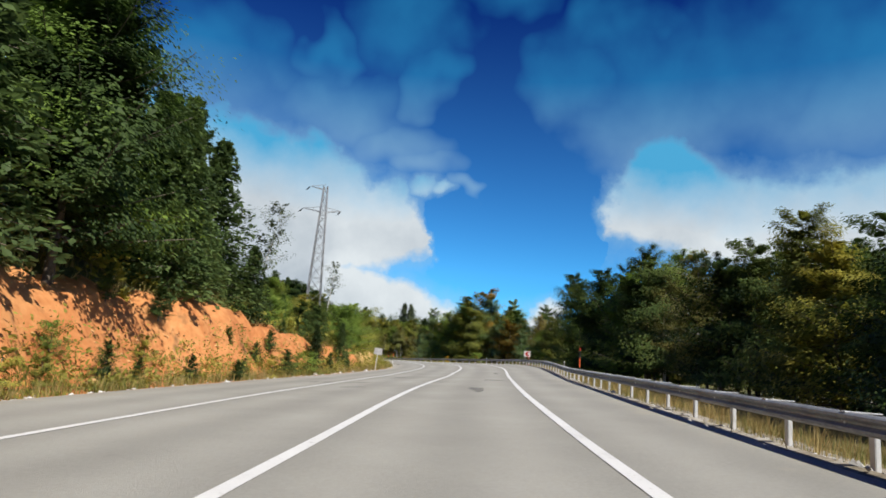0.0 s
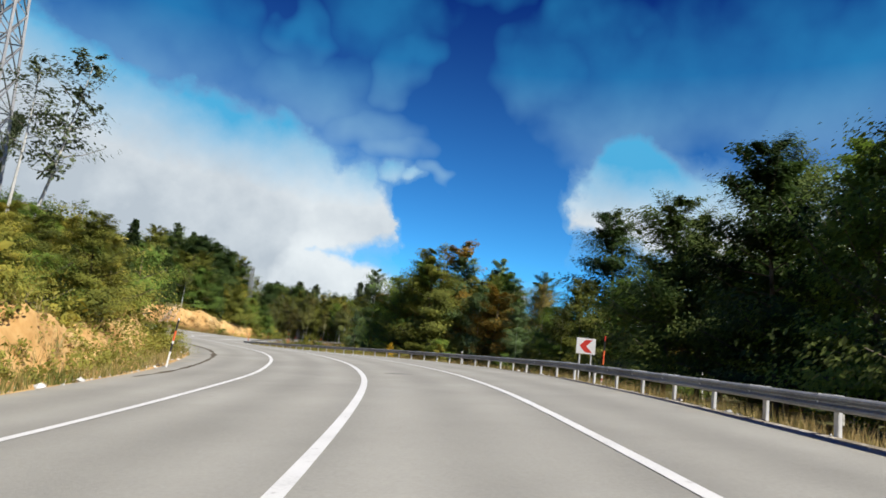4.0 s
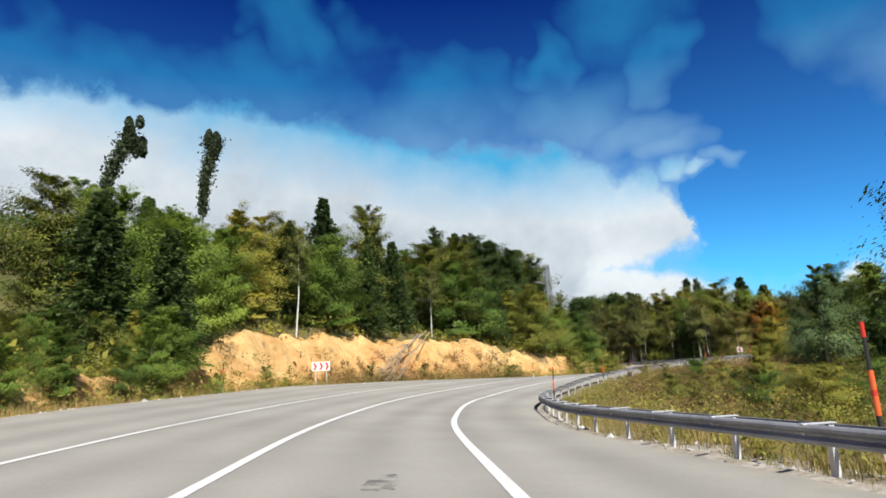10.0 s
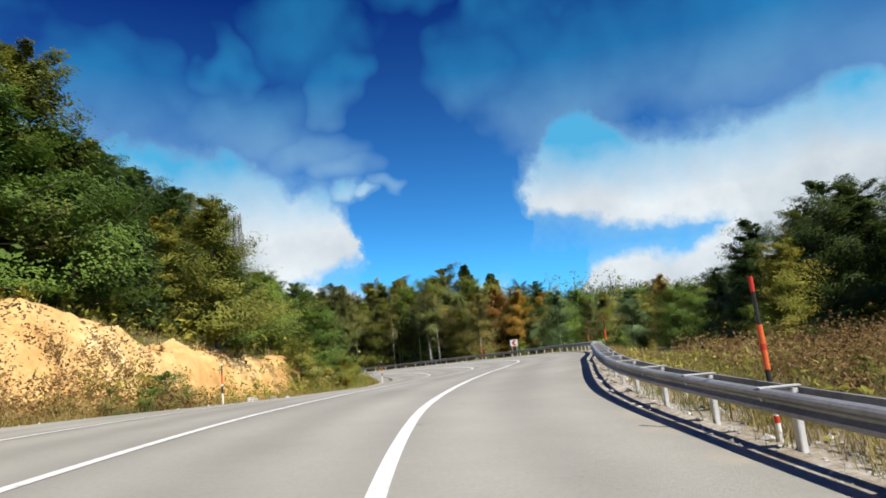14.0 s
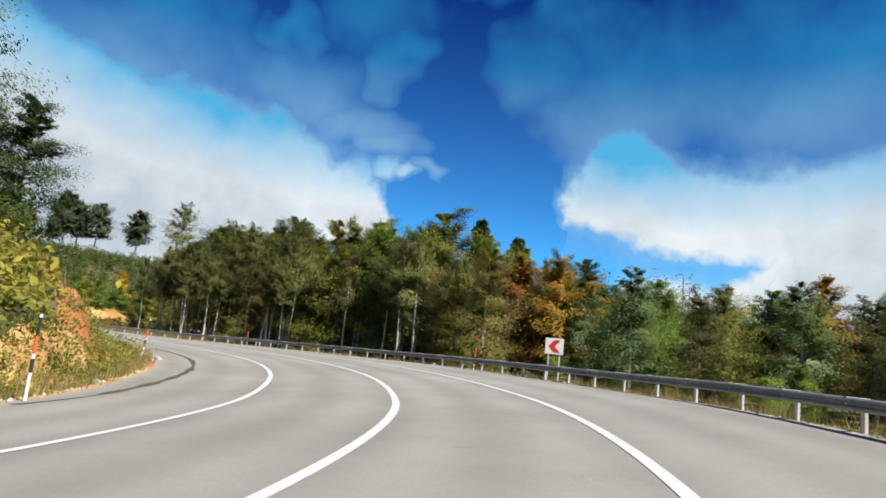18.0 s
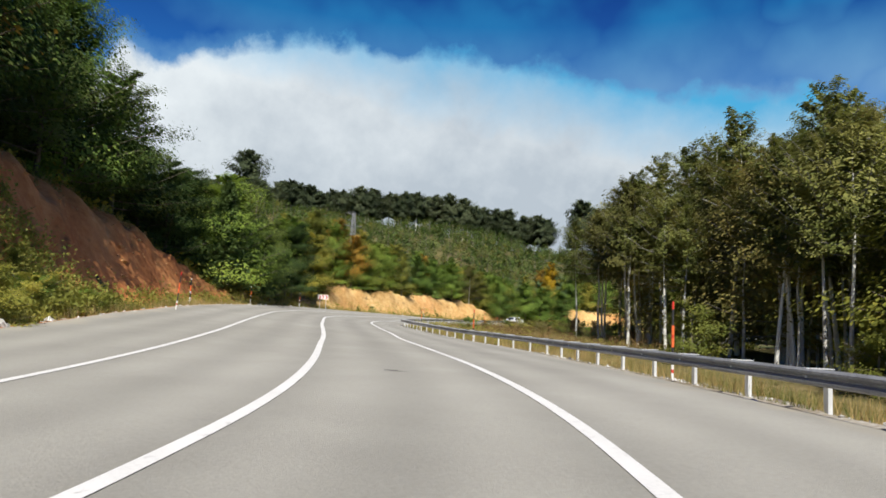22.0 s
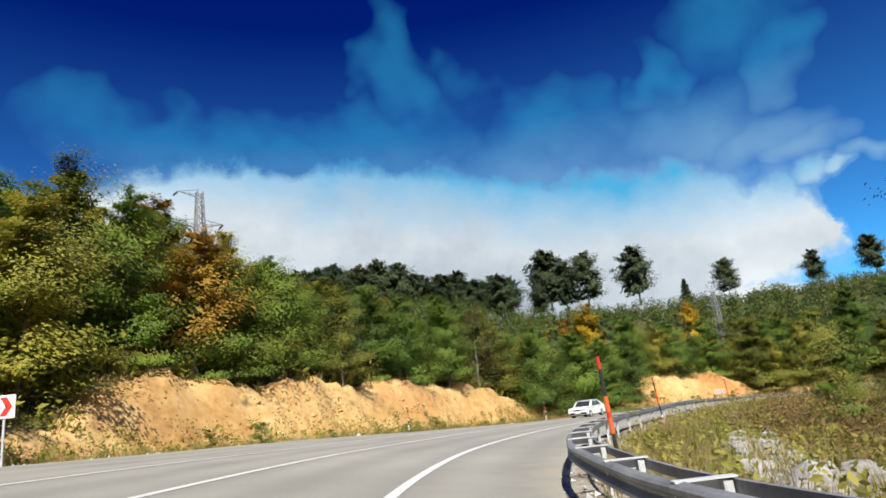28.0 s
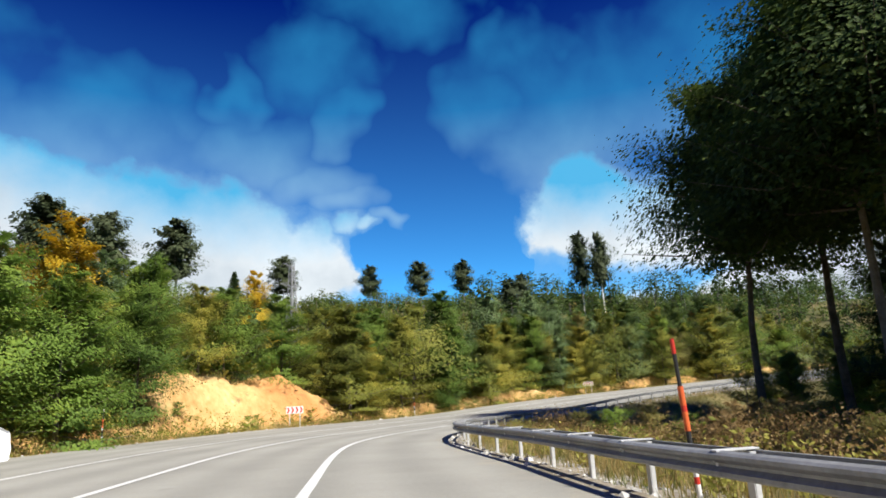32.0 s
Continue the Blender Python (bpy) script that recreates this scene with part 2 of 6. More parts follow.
GROUND = surface("forest_floor", [(0.0, (0.035, 0.035, 0.015)), (0.4, (0.085, 0.08, 0.03)), (0.7, (0.16, 0.13, 0.055)), (1.0, (0.26, 0.2, 0.1))], 0.12, 0.95, 0.6, 3.0, fine=14.0,
                 stains=[(0.05, 0.5, 0.65, (0.06, 0.085, 0.02))])
SOIL = surface("cut_soil", [(0.0, (0.30, 0.15, 0.05)), (0.35, (0.48, 0.28, 0.10)), (0.7, (0.62, 0.42, 0.18)), (1.0, (0.74, 0.57, 0.32))], 0.22, 0.95, 0.9, 2.2, fine=9.0,
               stains=[(0.5, 0.62, 0.72, (0.20, 0.13, 0.06)), (0.07, 0.55, 0.72, (0.52, 0.21, 0.07))])
RED_SOIL = surface("red_soil", [(0.0, (0.24, 0.075, 0.025)), (0.4, (0.45, 0.17, 0.055)), (0.75, (0.58, 0.27, 0.10)), (1.0, (0.66, 0.40, 0.20))], 0.25, 0.95, 0.9, 2.2, fine=9.0,
                   stains=[(0.5, 0.6, 0.72, (0.16, 0.08, 0.035))])
VERGE = surface("verge_soil", [(0.0, (0.12, 0.10, 0.065)), (0.4, (0.24, 0.205, 0.15)), (0.7, (0.38, 0.35, 0.30)), (1.0, (0.54, 0.52, 0.48))], 0.5, 0.95, 0.7, 9.0, fine=16.0)
MEADOW = surface("meadow_soil", [(0.0, (0.06, 0.065, 0.02)), (0.4, (0.12, 0.11, 0.038)), (0.7, (0.20, 0.155, 0.065)), (1.0, (0.29, 0.235, 0.12))], 0.3, 0.95, 0.7, 9.0, fine=14.0)
GRAVEL = surface("gravel", [(0.0, (0.28, 0.27, 0.25)), (0.5, (0.46, 0.45, 0.42)), (1.0, (0.68, 0.67, 0.64))], 2.0, 0.9, 0.5, 20.0, island=0.9, thing=0.5)
CLOD = surface("clay_clods", [(0.0, (0.30, 0.15, 0.06)), (0.5, (0.48, 0.27, 0.11)), (1.0, (0.64, 0.43, 0.22))], 0.6, 0.95, 0.5, 12.0, island=0.5)
STEEL = surface("galvanised_steel", [(0.0, (0.15, 0.155, 0.16)), (0.5, (0.28, 0.285, 0.29)), (1.0, (0.40, 0.405, 0.41))], 1.2, 0.55, 0.08, 12.0, metal=0.4, fine=12.0, thing=0.3,
                stains=[(1.8, 0.64, 0.78, (0.2, 0.17, 0.14))])
POST = surface("post_steel", [(0.0, (0.50, 0.51, 0.51)), (1.0, (0.74, 0.75, 0.75))], 3.0, 0.5, 0.05, 20.0, metal=0.2, thing=0.3)
WHITE = surface("white_enamel", [(0.0, (0.68, 0.68, 0.66)), (1.0, (0.82, 0.82, 0.8))], 3.0, 0.45, 0.03)
RED = surface("red_enamel", [(0.0, (0.48, 0.03, 0.025)), (1.0, (0.62, 0.06, 0.035))], 4.0, 0.45, 0.03)
ORANGE = surface("orange_red_band", [(0.0, (0.62, 0.10, 0.03)), (1.0, (0.74, 0.17, 0.05))], 4.0, 0.5, 0.03)
BLACK = surface("black_enamel", [(0.0, (0.015, 0.015, 0.015)), (1.0, (0.05, 0.05, 0.05))], 4.0, 0.5, 0.03)
TIN = surface("sign_back_metal", [(0.0, (0.45, 0.47, 0.48)), (1.0, (0.62, 0.64, 0.64))], 2.0, 0.5, 0.04, metal=0.3)
BARK = surface("bark_brown", [(0.0, (0.05, 0.04, 0.03)), (0.5, (0.13, 0.11, 0.085)), (1.0, (0.24, 0.21, 0.17))], 1.5, 0.9, 0.8, 9.0, thing=0.6)
PALE_BARK = surface("bark_pale", [(0.0, (0.28, 0.27, 0.24)), (0.45, (0.56, 0.55, 0.51)), (1.0, (0.76, 0.75, 0.71))], 1.2, 0.85, 0.6, 8.0, thing=0.6)
GREY_BARK = surface("bark_grey", [(0.0, (0.09, 0.085, 0.075)), (0.5, (0.19, 0.18, 0.16)), (1.0, (0.32, 0.31, 0.28))], 1.2, 0.9, 0.6, 8.0, thing=0.5)
DEAD = surface("dead_wood", [(0.0, (0.22, 0.17, 0.12)), (1.0, (0.46, 0.39, 0.30))], 2.0, 0.9, 0.5, 12.0)
ROCK = surface("pale_rock", [(0.0, (0.20, 0.20, 0.19)), (0.5, (0.35, 0.345, 0.33)), (1.0, (0.52, 0.51, 0.49))], 1.4, 0.9, 0.8, 6.0, thing=0.5)



def wear_road():
    """Wheel tracks along both lanes, polished a little paler, and darker drips between them."""
    nt = ASPHALT.node_tree
    bs = nt.nodes["Principled BSDF"]
    was = bs.inputs["Base Color"].links[0].from_socket
    at = nt.nodes.new("ShaderNodeAttribute")
    at.attribute_name = "across"
    wave = nt.nodes.new("ShaderNodeMath")
    wave.operation = "MULTIPLY"
    wave.inputs[1].default_value = 2 * math.pi / 1.75
    nt.links.new(at.outputs["Fac"], wave.inputs[0])
    cos = nt.nodes.new("ShaderNodeMath")
    cos.operation = "COSINE"
    nt.links.new(wave.outputs[0], cos.inputs[0])
    tc = nt.nodes.new("ShaderNodeTexCoord")
    ns = nt.nodes.new("ShaderNodeTexNoise")
    ns.inputs["Scale"].default_value, ns.inputs["Detail"].default_value = 0.35, 3
    nt.links.new(tc.outputs["Object"], ns.inputs["Vector"])
    amt = nt.nodes.new("ShaderNodeMath")
    amt.operation = "MULTIPLY"
    nt.links.new(cos.outputs[0], amt.inputs[0])
    nt.links.new(ns.outputs["Fac"], amt.inputs[1])
    mr = nt.nodes.new("ShaderNodeMapRange")
    mr.inputs[1].default_value, mr.inputs[2].default_value, mr.inputs[3].default_value, mr.inputs[4].default_value = -0.6, 0.6, 1.07, 0.88
    nt.links.new(amt.outputs[0], mr.inputs[0])
    mx = nt.nodes.new("ShaderNodeMix")
    mx.data_type, mx.blend_type = "RGBA", "MULTIPLY"
    mx.inputs[0].default_value = 1.0
    nt.links.new(was, mx.inputs[6])
    nt.links.new(mr.outputs[0], mx.inputs[7])
    # sand and dust gather along the edges
    edge = nt.nodes.new("ShaderNodeAttribute")
    edge.attribute_name = "margin"
    drift = nt.nodes.new("ShaderNodeTexNoise")
    drift.inputs["Scale"].default_value, drift.inputs["Detail"].default_value = 1.1, 7
    nt.links.new(tc.outputs["Object"], drift.inputs["Vector"])
    reach = nt.nodes.new("ShaderNodeMath")
    reach.operation = "MULTIPLY_ADD"
    reach.inputs[1].default_value, reach.inputs[2].default_value = -3.4, 2.1
    nt.links.new(drift.outputs["Fac"], reach.inputs[0])
    far = nt.nodes.new("ShaderNodeMath")
    far.operation = "ADD"
    nt.links.new(edge.outputs["Fac"], far.inputs[0])
    nt.links.new(reach.outputs[0], far.inputs[1])
    cover = nt.nodes.new("ShaderNodeMapRange")
    cover.inputs[1].default_value, cover.inputs[2].default_value, cover.inputs[3].default_value, cover.inputs[4].default_value = 0.15, 1.1, 0.5, 0.0
    nt.links.new(far.outputs[0], cover.inputs[0])
    sand = nt.nodes.new("ShaderNodeMix")
    sand.data_type = "RGBA"
    sand.inputs[7].default_value = (0.41, 0.36, 0.27, 1)
    nt.links.new(cover.outputs[0], sand.inputs[0])
    nt.links.new(mx.outputs[2], sand.inputs[6])
    nt.links.new(sand.outputs[2], bs.inputs["Base Color"])


wear_road()


def ragged(m, scale, low, high):
    """Lets a stain fade out in patches."""
    nt = m.node_tree
    tc = nt.nodes.new("ShaderNodeTexCoord")
    ns = nt.nodes.new("ShaderNodeTexNoise")
    ns.inputs["Scale"].default_value, ns.inputs["Detail"].default_value, ns.inputs["Roughness"].default_value = scale, 8, 0.7
    nt.links.new(tc.outputs["Object"], ns.inputs["Vector"])
    mr = nt.nodes.new("ShaderNodeMapRange")
    mr.inputs[1].default_value, mr.inputs[2].default_value, mr.inputs[4].default_value = low, high, 0.85
    nt.links.new(ns.outputs["Fac"], mr.inputs[0])
    nt.links.new(mr.outputs[0], nt.nodes["Principled BSDF"].inputs["Alpha"])


ragged(TAR, 2.4, 0.42, 0.62)


def leaves(name, dark, mid, light, island=0.2, thing=0.6, leaf=0.42, scale=0.25):
    return surface(name, [(0.0, dark), (0.5, mid), (1.0, light)], scale, 0.65, 0.0, island=island, thing=thing, leaf=leaf, fine=6.0, detail=2)


FIR = leaves("fir_needles", (0.04, 0.065, 0.022), (0.085, 0.135, 0.04), (0.17, 0.235, 0.066))
GREEN = leaves("beech_green", (0.06, 0.11, 0.02), (0.155, 0.245, 0.04), (0.30, 0.39, 0.06))
OLIVE = leaves("beech_olive", (0.085, 0.105, 0.019), (0.25, 0.265, 0.045), (0.48, 0.41, 0.07))
DARK = leaves("beech_dark", (0.026, 0.05, 0.014), (0.068, 0.115, 0.026), (0.16, 0.2, 0.045))
BLUEGREEN = leaves("poplar_bluegreen", (0.10, 0.16, 0.06), (0.20, 0.285, 0.115), (0.32, 0.41, 0.20))
RUSSET = leaves("beech_russet", (0.085, 0.095, 0.026), (0.21, 0.2, 0.055), (0.39, 0.30, 0.09))
BIRCH = leaves("birch_leaves", (0.07, 0.09, 0.022), (0.175, 0.2, 0.05), (0.34, 0.32, 0.095))
RUST = leaves("autumn_rust", (0.14, 0.07, 0.017), (0.32, 0.15, 0.032), (0.47, 0.25, 0.055))
AMBER = leaves("autumn_amber", (0.15, 0.105, 0.017), (0.34, 0.215, 0.032), (0.54, 0.34, 0.06))
GOLD = leaves("autumn_gold", (0.360, 0.230, 0.012), (0.620, 0.420, 0.025), (0.750, 0.550, 0.060))
MIXED = surface("forest_canopy", [(0.0, (0.05, 0.085, 0.02)), (0.34, (0.12, 0.185, 0.036)), (0.58, (0.21, 0.245, 0.045)), (0.78, (0.34, 0.285, 0.05)), (1.0, (0.5, 0.26, 0.05))],
                0.22, 0.65, 0.0, island=0.16, leaf=0.4, fine=2.6, detail=2)
SCRUB = surface("young_woodland", [(0.0, (0.030, 0.058, 0.016)), (0.38, (0.075, 0.130, 0.028)), (0.6, (0.13, 0.175, 0.036)), (0.8, (0.22, 0.21, 0.042)), (1.0, (0.33, 0.19, 0.045))],
                0.2, 0.7, 0.0, island=0.22, leaf=0.42, fine=2.6, detail=2)
RIDGE = leaves("ridge_foliage", (0.036, 0.056, 0.026), (0.082, 0.108, 0.05), (0.14, 0.165, 0.08))
GRASS = surface("verge_grass", [(0.0, (0.10, 0.13, 0.028)), (0.4, (0.21, 0.20, 0.055)), (0.7, (0.34, 0.265, 0.10)), (1.0, (0.48, 0.39, 0.19))], 0.09, 0.8, 0.0, island=0.8, leaf=0.3, fine=4.0, detail=2)
STRAW = surface("dry_straw", [(0.0, (0.14, 0.12, 0.035)), (0.4, (0.28, 0.20, 0.07)), (0.7, (0.42, 0.30, 0.12)), (1.0, (0.56, 0.44, 0.21))], 0.12, 0.8, 0.0, island=0.7, leaf=0.3, fine=4.0, detail=2)
WEED = leaves("weed_leaves", (0.084, 0.119, 0.021), (0.224, 0.238, 0.042), (0.420, 0.378, 0.084))
HEATH = leaves("dry_weeds", (0.140, 0.084, 0.035), (0.280, 0.182, 0.070), (0.448, 0.322, 0.140))
CARPAINT = surface("car_white", [(0.0, (0.76, 0.77, 0.78)), (1.0, (0.84, 0.85, 0.86))], 1.0, 0.25, 0.0)
CARGLASS = surface("car_glass", [(0.0, (0.02, 0.025, 0.03)), (1.0, (0.04, 0.05, 0.055))], 1.0, 0.08, 0.0)
RUBBER = surface("tyre_rubber", [(0.0, (0.02, 0.02, 0.02)), (1.0, (0.05, 0.05, 0.05))], 5.0, 0.85, 0.2)

# ---- the road's line: u counts along it, d metres to its right ----
CENTRE_XY = [(-3.75, -37.17), (-2.86, -18.54), (-1.89, 0.07), (-1.02, 18.61), (0.4, 37.01), (1.65, 55.2), (1.1, 72.43), (-2.27, 88.48), (-9.15, 102.32), (-16.49, 115.36), (-23.45, 129.23), (-28.13, 144.71), (-27.89, 160.73), (-24.29, 175.79), (-19.98, 190.34), (-17.99, 205.23), (-21.1, 220.05), (-29.85, 232.33), (-41.91, 242.08), (-54.71, 251.14), (-67.15, 260.56), (-78.37, 272.0), (-85.88, 286.52), (-88.67, 301.97), (-89.89, 317.0), (-89.62, 332.11), (-85.28, 346.8), (-76.94, 359.93), (-65.42, 370.62), (-51.59, 377.96), (-37.26, 383.3), (-23.21, 388.4), (-9.08, 393.55), (4.97, 398.71)]
CENTRE_Z = [-0.06, -0.08, -0.09, -0.1, -0.13, 0.02, -0.01, -0.19, -0.48, -0.76, -1.11, -1.38, -1.43, -1.65, -1.95, -2.14, -2.28, -2.48, -2.58, -2.55, -2.59, -2.84, -3.12, -3.47, -4.0, -4.45, -4.92, -5.20, -4.76, -4.3, -3.85, -3.4, -3.0, -2.6]
U0, STEP = -3.0, 1.5


def catmull(rows, u):
    rows = np.asarray(rows, float)
    rows = np.vstack([2 * rows[0] - rows[1], rows, 2 * rows[-1] - rows[-2]])
    k = np.clip((np.asarray(u, float) - U0) / STEP, 0, len(rows) - 3.001)
    i = k.astype(int)
    f = (k - i)[:, None]
    a, b, c, e = (rows[i + n] for n in range(4))
    return 0.5 * (2 * b + (c - a) * f + (2 * a - 5 * b + 4 * c - e) * f**2 + (3 * b - a - 3 * c + e) * f**3)


LINE_U = np.arange(-3.0, 46.4, 0.05)
LINE = catmull([(x, y, z) for (x, y), z in zip(CENTRE_XY, CENTRE_Z)], LINE_U)
AHEAD = np.gradient(LINE[:, :2], axis=0)
AHEAD /= np.linalg.norm(AHEAD, axis=1)[:, None]


def table(text):
    rows = np.array([[float(v) for v in pair.split(":")] for pair in text.split()])
    return lambda u: np.interp(u, rows[:, 0], rows[:, 1])


BANK = table("-3:-2.6 -1.5:-2.7 0:-2.8 1.5:-3.4 3:-3.7 4.5:-4.9 6:-4.6 7.5:-2.8 9:-0.4 10.5:2.3 12:4.3 13.5:4.9 15:1.8 16.5:-2.2 18:-4.3 19.5:-4.4 21:-2.6 22.5:-0.6 24:2.1 25.5:4.5 27:5.5 28.5:5.8 30:3.6 31.5:1.4 33:0.5 34.5:0.5 36:0.9 37.5:0.7 39:0.7 40.5:0.6 42:0.9 43.5:1.1 45:1.1 46.5:1.1")
LEFT = table("0:-7.3 2:-7.2 3:-6.8 4:-6.4 5:-6.4 7.3:-7.6 9:-8.3 11:-8.8 13.3:-9.0 14.3:-8.6 15.5:-7.2 16.5:-6.7 18:-7.8 20:-7.6 22:-7.6 24.5:-8.2 26:-7.6 27.5:-6.9 29:-8 30:-8.7 33.4:-8.8 36:-8.9 38:-7.5")
RAIL = table("0:6.1 1:6.3 3.3:6.9 4.3:7.0 5.5:7.4 7:8.0 9:7.4 10.5:7.3 11.5:6.6 12.6:6.7 13.8:7.3 15.3:7.3 17.5:7.9 19.2:8.1 20.2:7.6 22:7.2 23:7.4 24.3:8.5 25.8:7.6 26.9:6.8 27.7:6.0 28.9:6.0 29.4:6.3 30.2:7.0 31:7.4 33.2:7.4 34:7 46:7")
CUT = table("-3:3 0:3.2 2.6:2.8 3.6:1.4 6:1.0 8:2.0 8.8:4.4 11.2:4.4 11.6:3.4 12:0.7 12.9:0.7 13.2:2.6 14:3.7 16:3.6 17:2.2 18:1.2 20.5:1.0 21.5:2.6 23:7 25:6.8 26:5.4 26.8:3.2 27.4:0.9 28.6:1.0 29.8:1.2 30.1:3.4 33:3.6 33.5:2.4 34.1:0.7 35.4:0.7 35.6:3.7 36.6:3.7 37.0:0.8 46:0.8")
CLIMB = table("-3:0.45 1.5:0.42 3:0.25 5:0.13 9:0.13 11:0.12 12:0.15 13:0.22 14:0.31 16:0.35 18:0.47 20:0.5 24:0.45 27:0.3 30:0.17 33:0.16 36:0.14 46:0.14")
SHELF = table("-3:-0.9 8:-0.9 10:-0.1 15.5:0.0 17:-0.8 23:-1.0 26:-0.1 30:-0.5 35:-0.6 36.6:-0.8 37.6:-1.8 39.5:-2.0 46:-1.6")


def at_u(rows, u):
    return np.stack([np.interp(u, LINE_U, rows[:, k]) for k in range(rows.shape[1])], -1)


def spot(u, d):
    """Places x, y on the plan for u and d."""
    u, d = np.broadcast_arrays(np.asarray(u, float), np.asarray(d, float))
    c, a = at_u(LINE, u), at_u(AHEAD, u)
    return c[..., 0] + a[..., 1] * d, c[..., 1] - a[..., 0] * d


def road_z(u, d):
    return np.interp(u, LINE_U, LINE[:, 2]) - np.clip(d, -11, 10) * np.tan(np.radians(BANK(u)))


def ease(x):
    x = np.clip(x, 0, 1)
    return x * x * (3 - 2 * x)


def lie(u, d, x, y):
    """Height of the natural ground at u, d (which is x, y on the plan)."""
    u, d = np.asarray(u, float), np.asarray(d, float)
    e, g = LEFT(u), RAIL(u)
    out_l, out_r = np.maximum(e - d, 0), np.maximum(d - g, 0)
    cut, climb = CUT(u) * (1 + 0.06 * np.sin(u * 7.9) + 0.05 * np.sin(u * 19.3 + 1) + 0.05 * np.sin(u * 47 + 2)), CLIMB(u)
    foot = 1.5
    face = cut * ease((np.maximum(out_l - foot, 0) / (0.8 * cut + 0.3)).clip(0, 1) ** 1.45)
    rise = climb * 150 * (1 - np.exp(-np.maximum(out_l - foot - 0.8 * cut, 0) / 150))
    left = -0.12 * ease(out_l / 0.7) + face + rise
    right = SHELF(u) * ease((out_r - 0.5) / 7) - 0.15 * ease(out_r / 0.6) + 0.2 * np.maximum(out_r - 44, 0) * np.exp(-np.maximum(out_r - 44, 0) / 420)
    z = road_z(u, np.clip(d, e, g)) + np.where(d < e, left, 0) + np.where(d > g, right, 0)
    far = ease((np.maximum(out_l, out_r) - 30) / 60)
    z = z + far * (9 * np.exp(-((x - 25) ** 2 + (y - 500) ** 2) / (2 * 95**2)) + 3.6 * np.exp(-((x + 95) ** 2 + (y - 475) ** 2) / (2 * 60**2))
                   + 19.5 * np.exp(-((x + 260) ** 2 + (y - 350) ** 2) / (2 * 110**2)))
    return z


def nearest(x, y):
    """u and d of places on the plan."""
    x, y = np.ravel(x), np.ravel(y)
    u, d = np.empty(len(x)), np.empty(len(x))
    pick = np.arange(len(LINE))
    for s in range(0, len(x), 4000):
        px, py = x[s:s + 4000], y[s:s + 4000]
        i = pick[np.argmin((px[:, None] - LINE[pick, 0]) ** 2 + (py[:, None] - LINE[pick, 1]) ** 2, 1)]
        rx, ry = px - LINE[i, 0], py - LINE[i, 1]
        u[s:s + 4000] = LINE_U[i]
        side = rx * AHEAD[i, 1] - ry * AHEAD[i, 0]
        d[s:s + 4000] = np.where(np.hypot(rx, ry) < 60, side, np.where(side >= 0, 1, -1) * np.hypot(rx, ry))
    return u, d


def ground_at(x, y):
    u, d = nearest(np.array([x]), np.array([y]))
    return float(lie(u, d, np.array([x]), np.array([y]))[0])


# ---- building helpers ----
def mesh_of(name, verts, faces, material=None, smooth=False):
    me = bpy.data.meshes.new(name)
    verts, faces = np.asarray(verts, np.float32), np.asarray(faces, np.int32)
    n = faces.shape[1]
    me.vertices.add(len(verts))
    me.vertices.foreach_set("co", verts.ravel())
    me.loops.add(faces.size)
    me.loops.foreach_set("vertex_index", faces.ravel())
    me.polygons.add(len(faces))
    me.polygons.foreach_set("loop_start", np.arange(0, faces.size, n, dtype=np.int32))
    me.polygons.foreach_set("use_smooth", np.full(len(faces), smooth))
    me.update(calc_edges=True)
    if material:
        me.materials.append(material)
    return me


def part(name, data, material=None, parent=None, label="", smooth=False, m=None):
    """Links a bmesh or a mesh as one mesh object, under a thing or a part if one is given."""
    if isinstance(data, bmesh.types.BMesh):
        me = bpy.data.meshes.new(name)
        bmesh.ops.recalc_face_normals(data, faces=data.faces)
        data.to_mesh(me)
        data.free()
        if smooth:
            me.polygons.foreach_set("use_smooth", np.full(len(me.polygons), True))
        me.materials.append(material)
        data = me
    ob = new(name, data)
    if parent is not None:
        ob.parent = parent
    if m is not None:
        ob.matrix_local = m
    return tagged(ob, label) if label else ob


def box(bm, size, at=(0, 0, 0), turn=None, bevel=0.0):
    m = Matrix.Translation(at) @ (turn or Matrix.Identity(4)) @ Matrix.Diagonal((*size, 1))
    made = bmesh.ops.create_cube(bm, size=1.0, matrix=m)
    if bevel:
        edges = {e for v in made["verts"] for e in v.link_edges}
        bmesh.ops.bevel(bm, geom=list(edges), offset=bevel, segments=2, affect="EDGES", profile=0.6)
    return bm


def strut(bm, a, b, w):
    a, b = Vector(a), Vector(b)
    turn = (b - a).to_track_quat("Z", "Y").to_matrix().to_4x4()
    return box(bm, (w, w, (b - a).length), (a + b) / 2, turn)


def tube(bm, a, b, r, r2=None, n=8):
    a, b = Vector(a), Vector(b)
    turn = (b - a).to_track_quat("Z", "Y").to_matrix().to_4x4()
    bmesh.ops.create_cone(bm, cap_ends=True, segments=n, radius1=r, radius2=r if r2 is None else r2, depth=(b - a).length, matrix=Matrix.Translation((a + b) / 2) @ turn)
    return bm


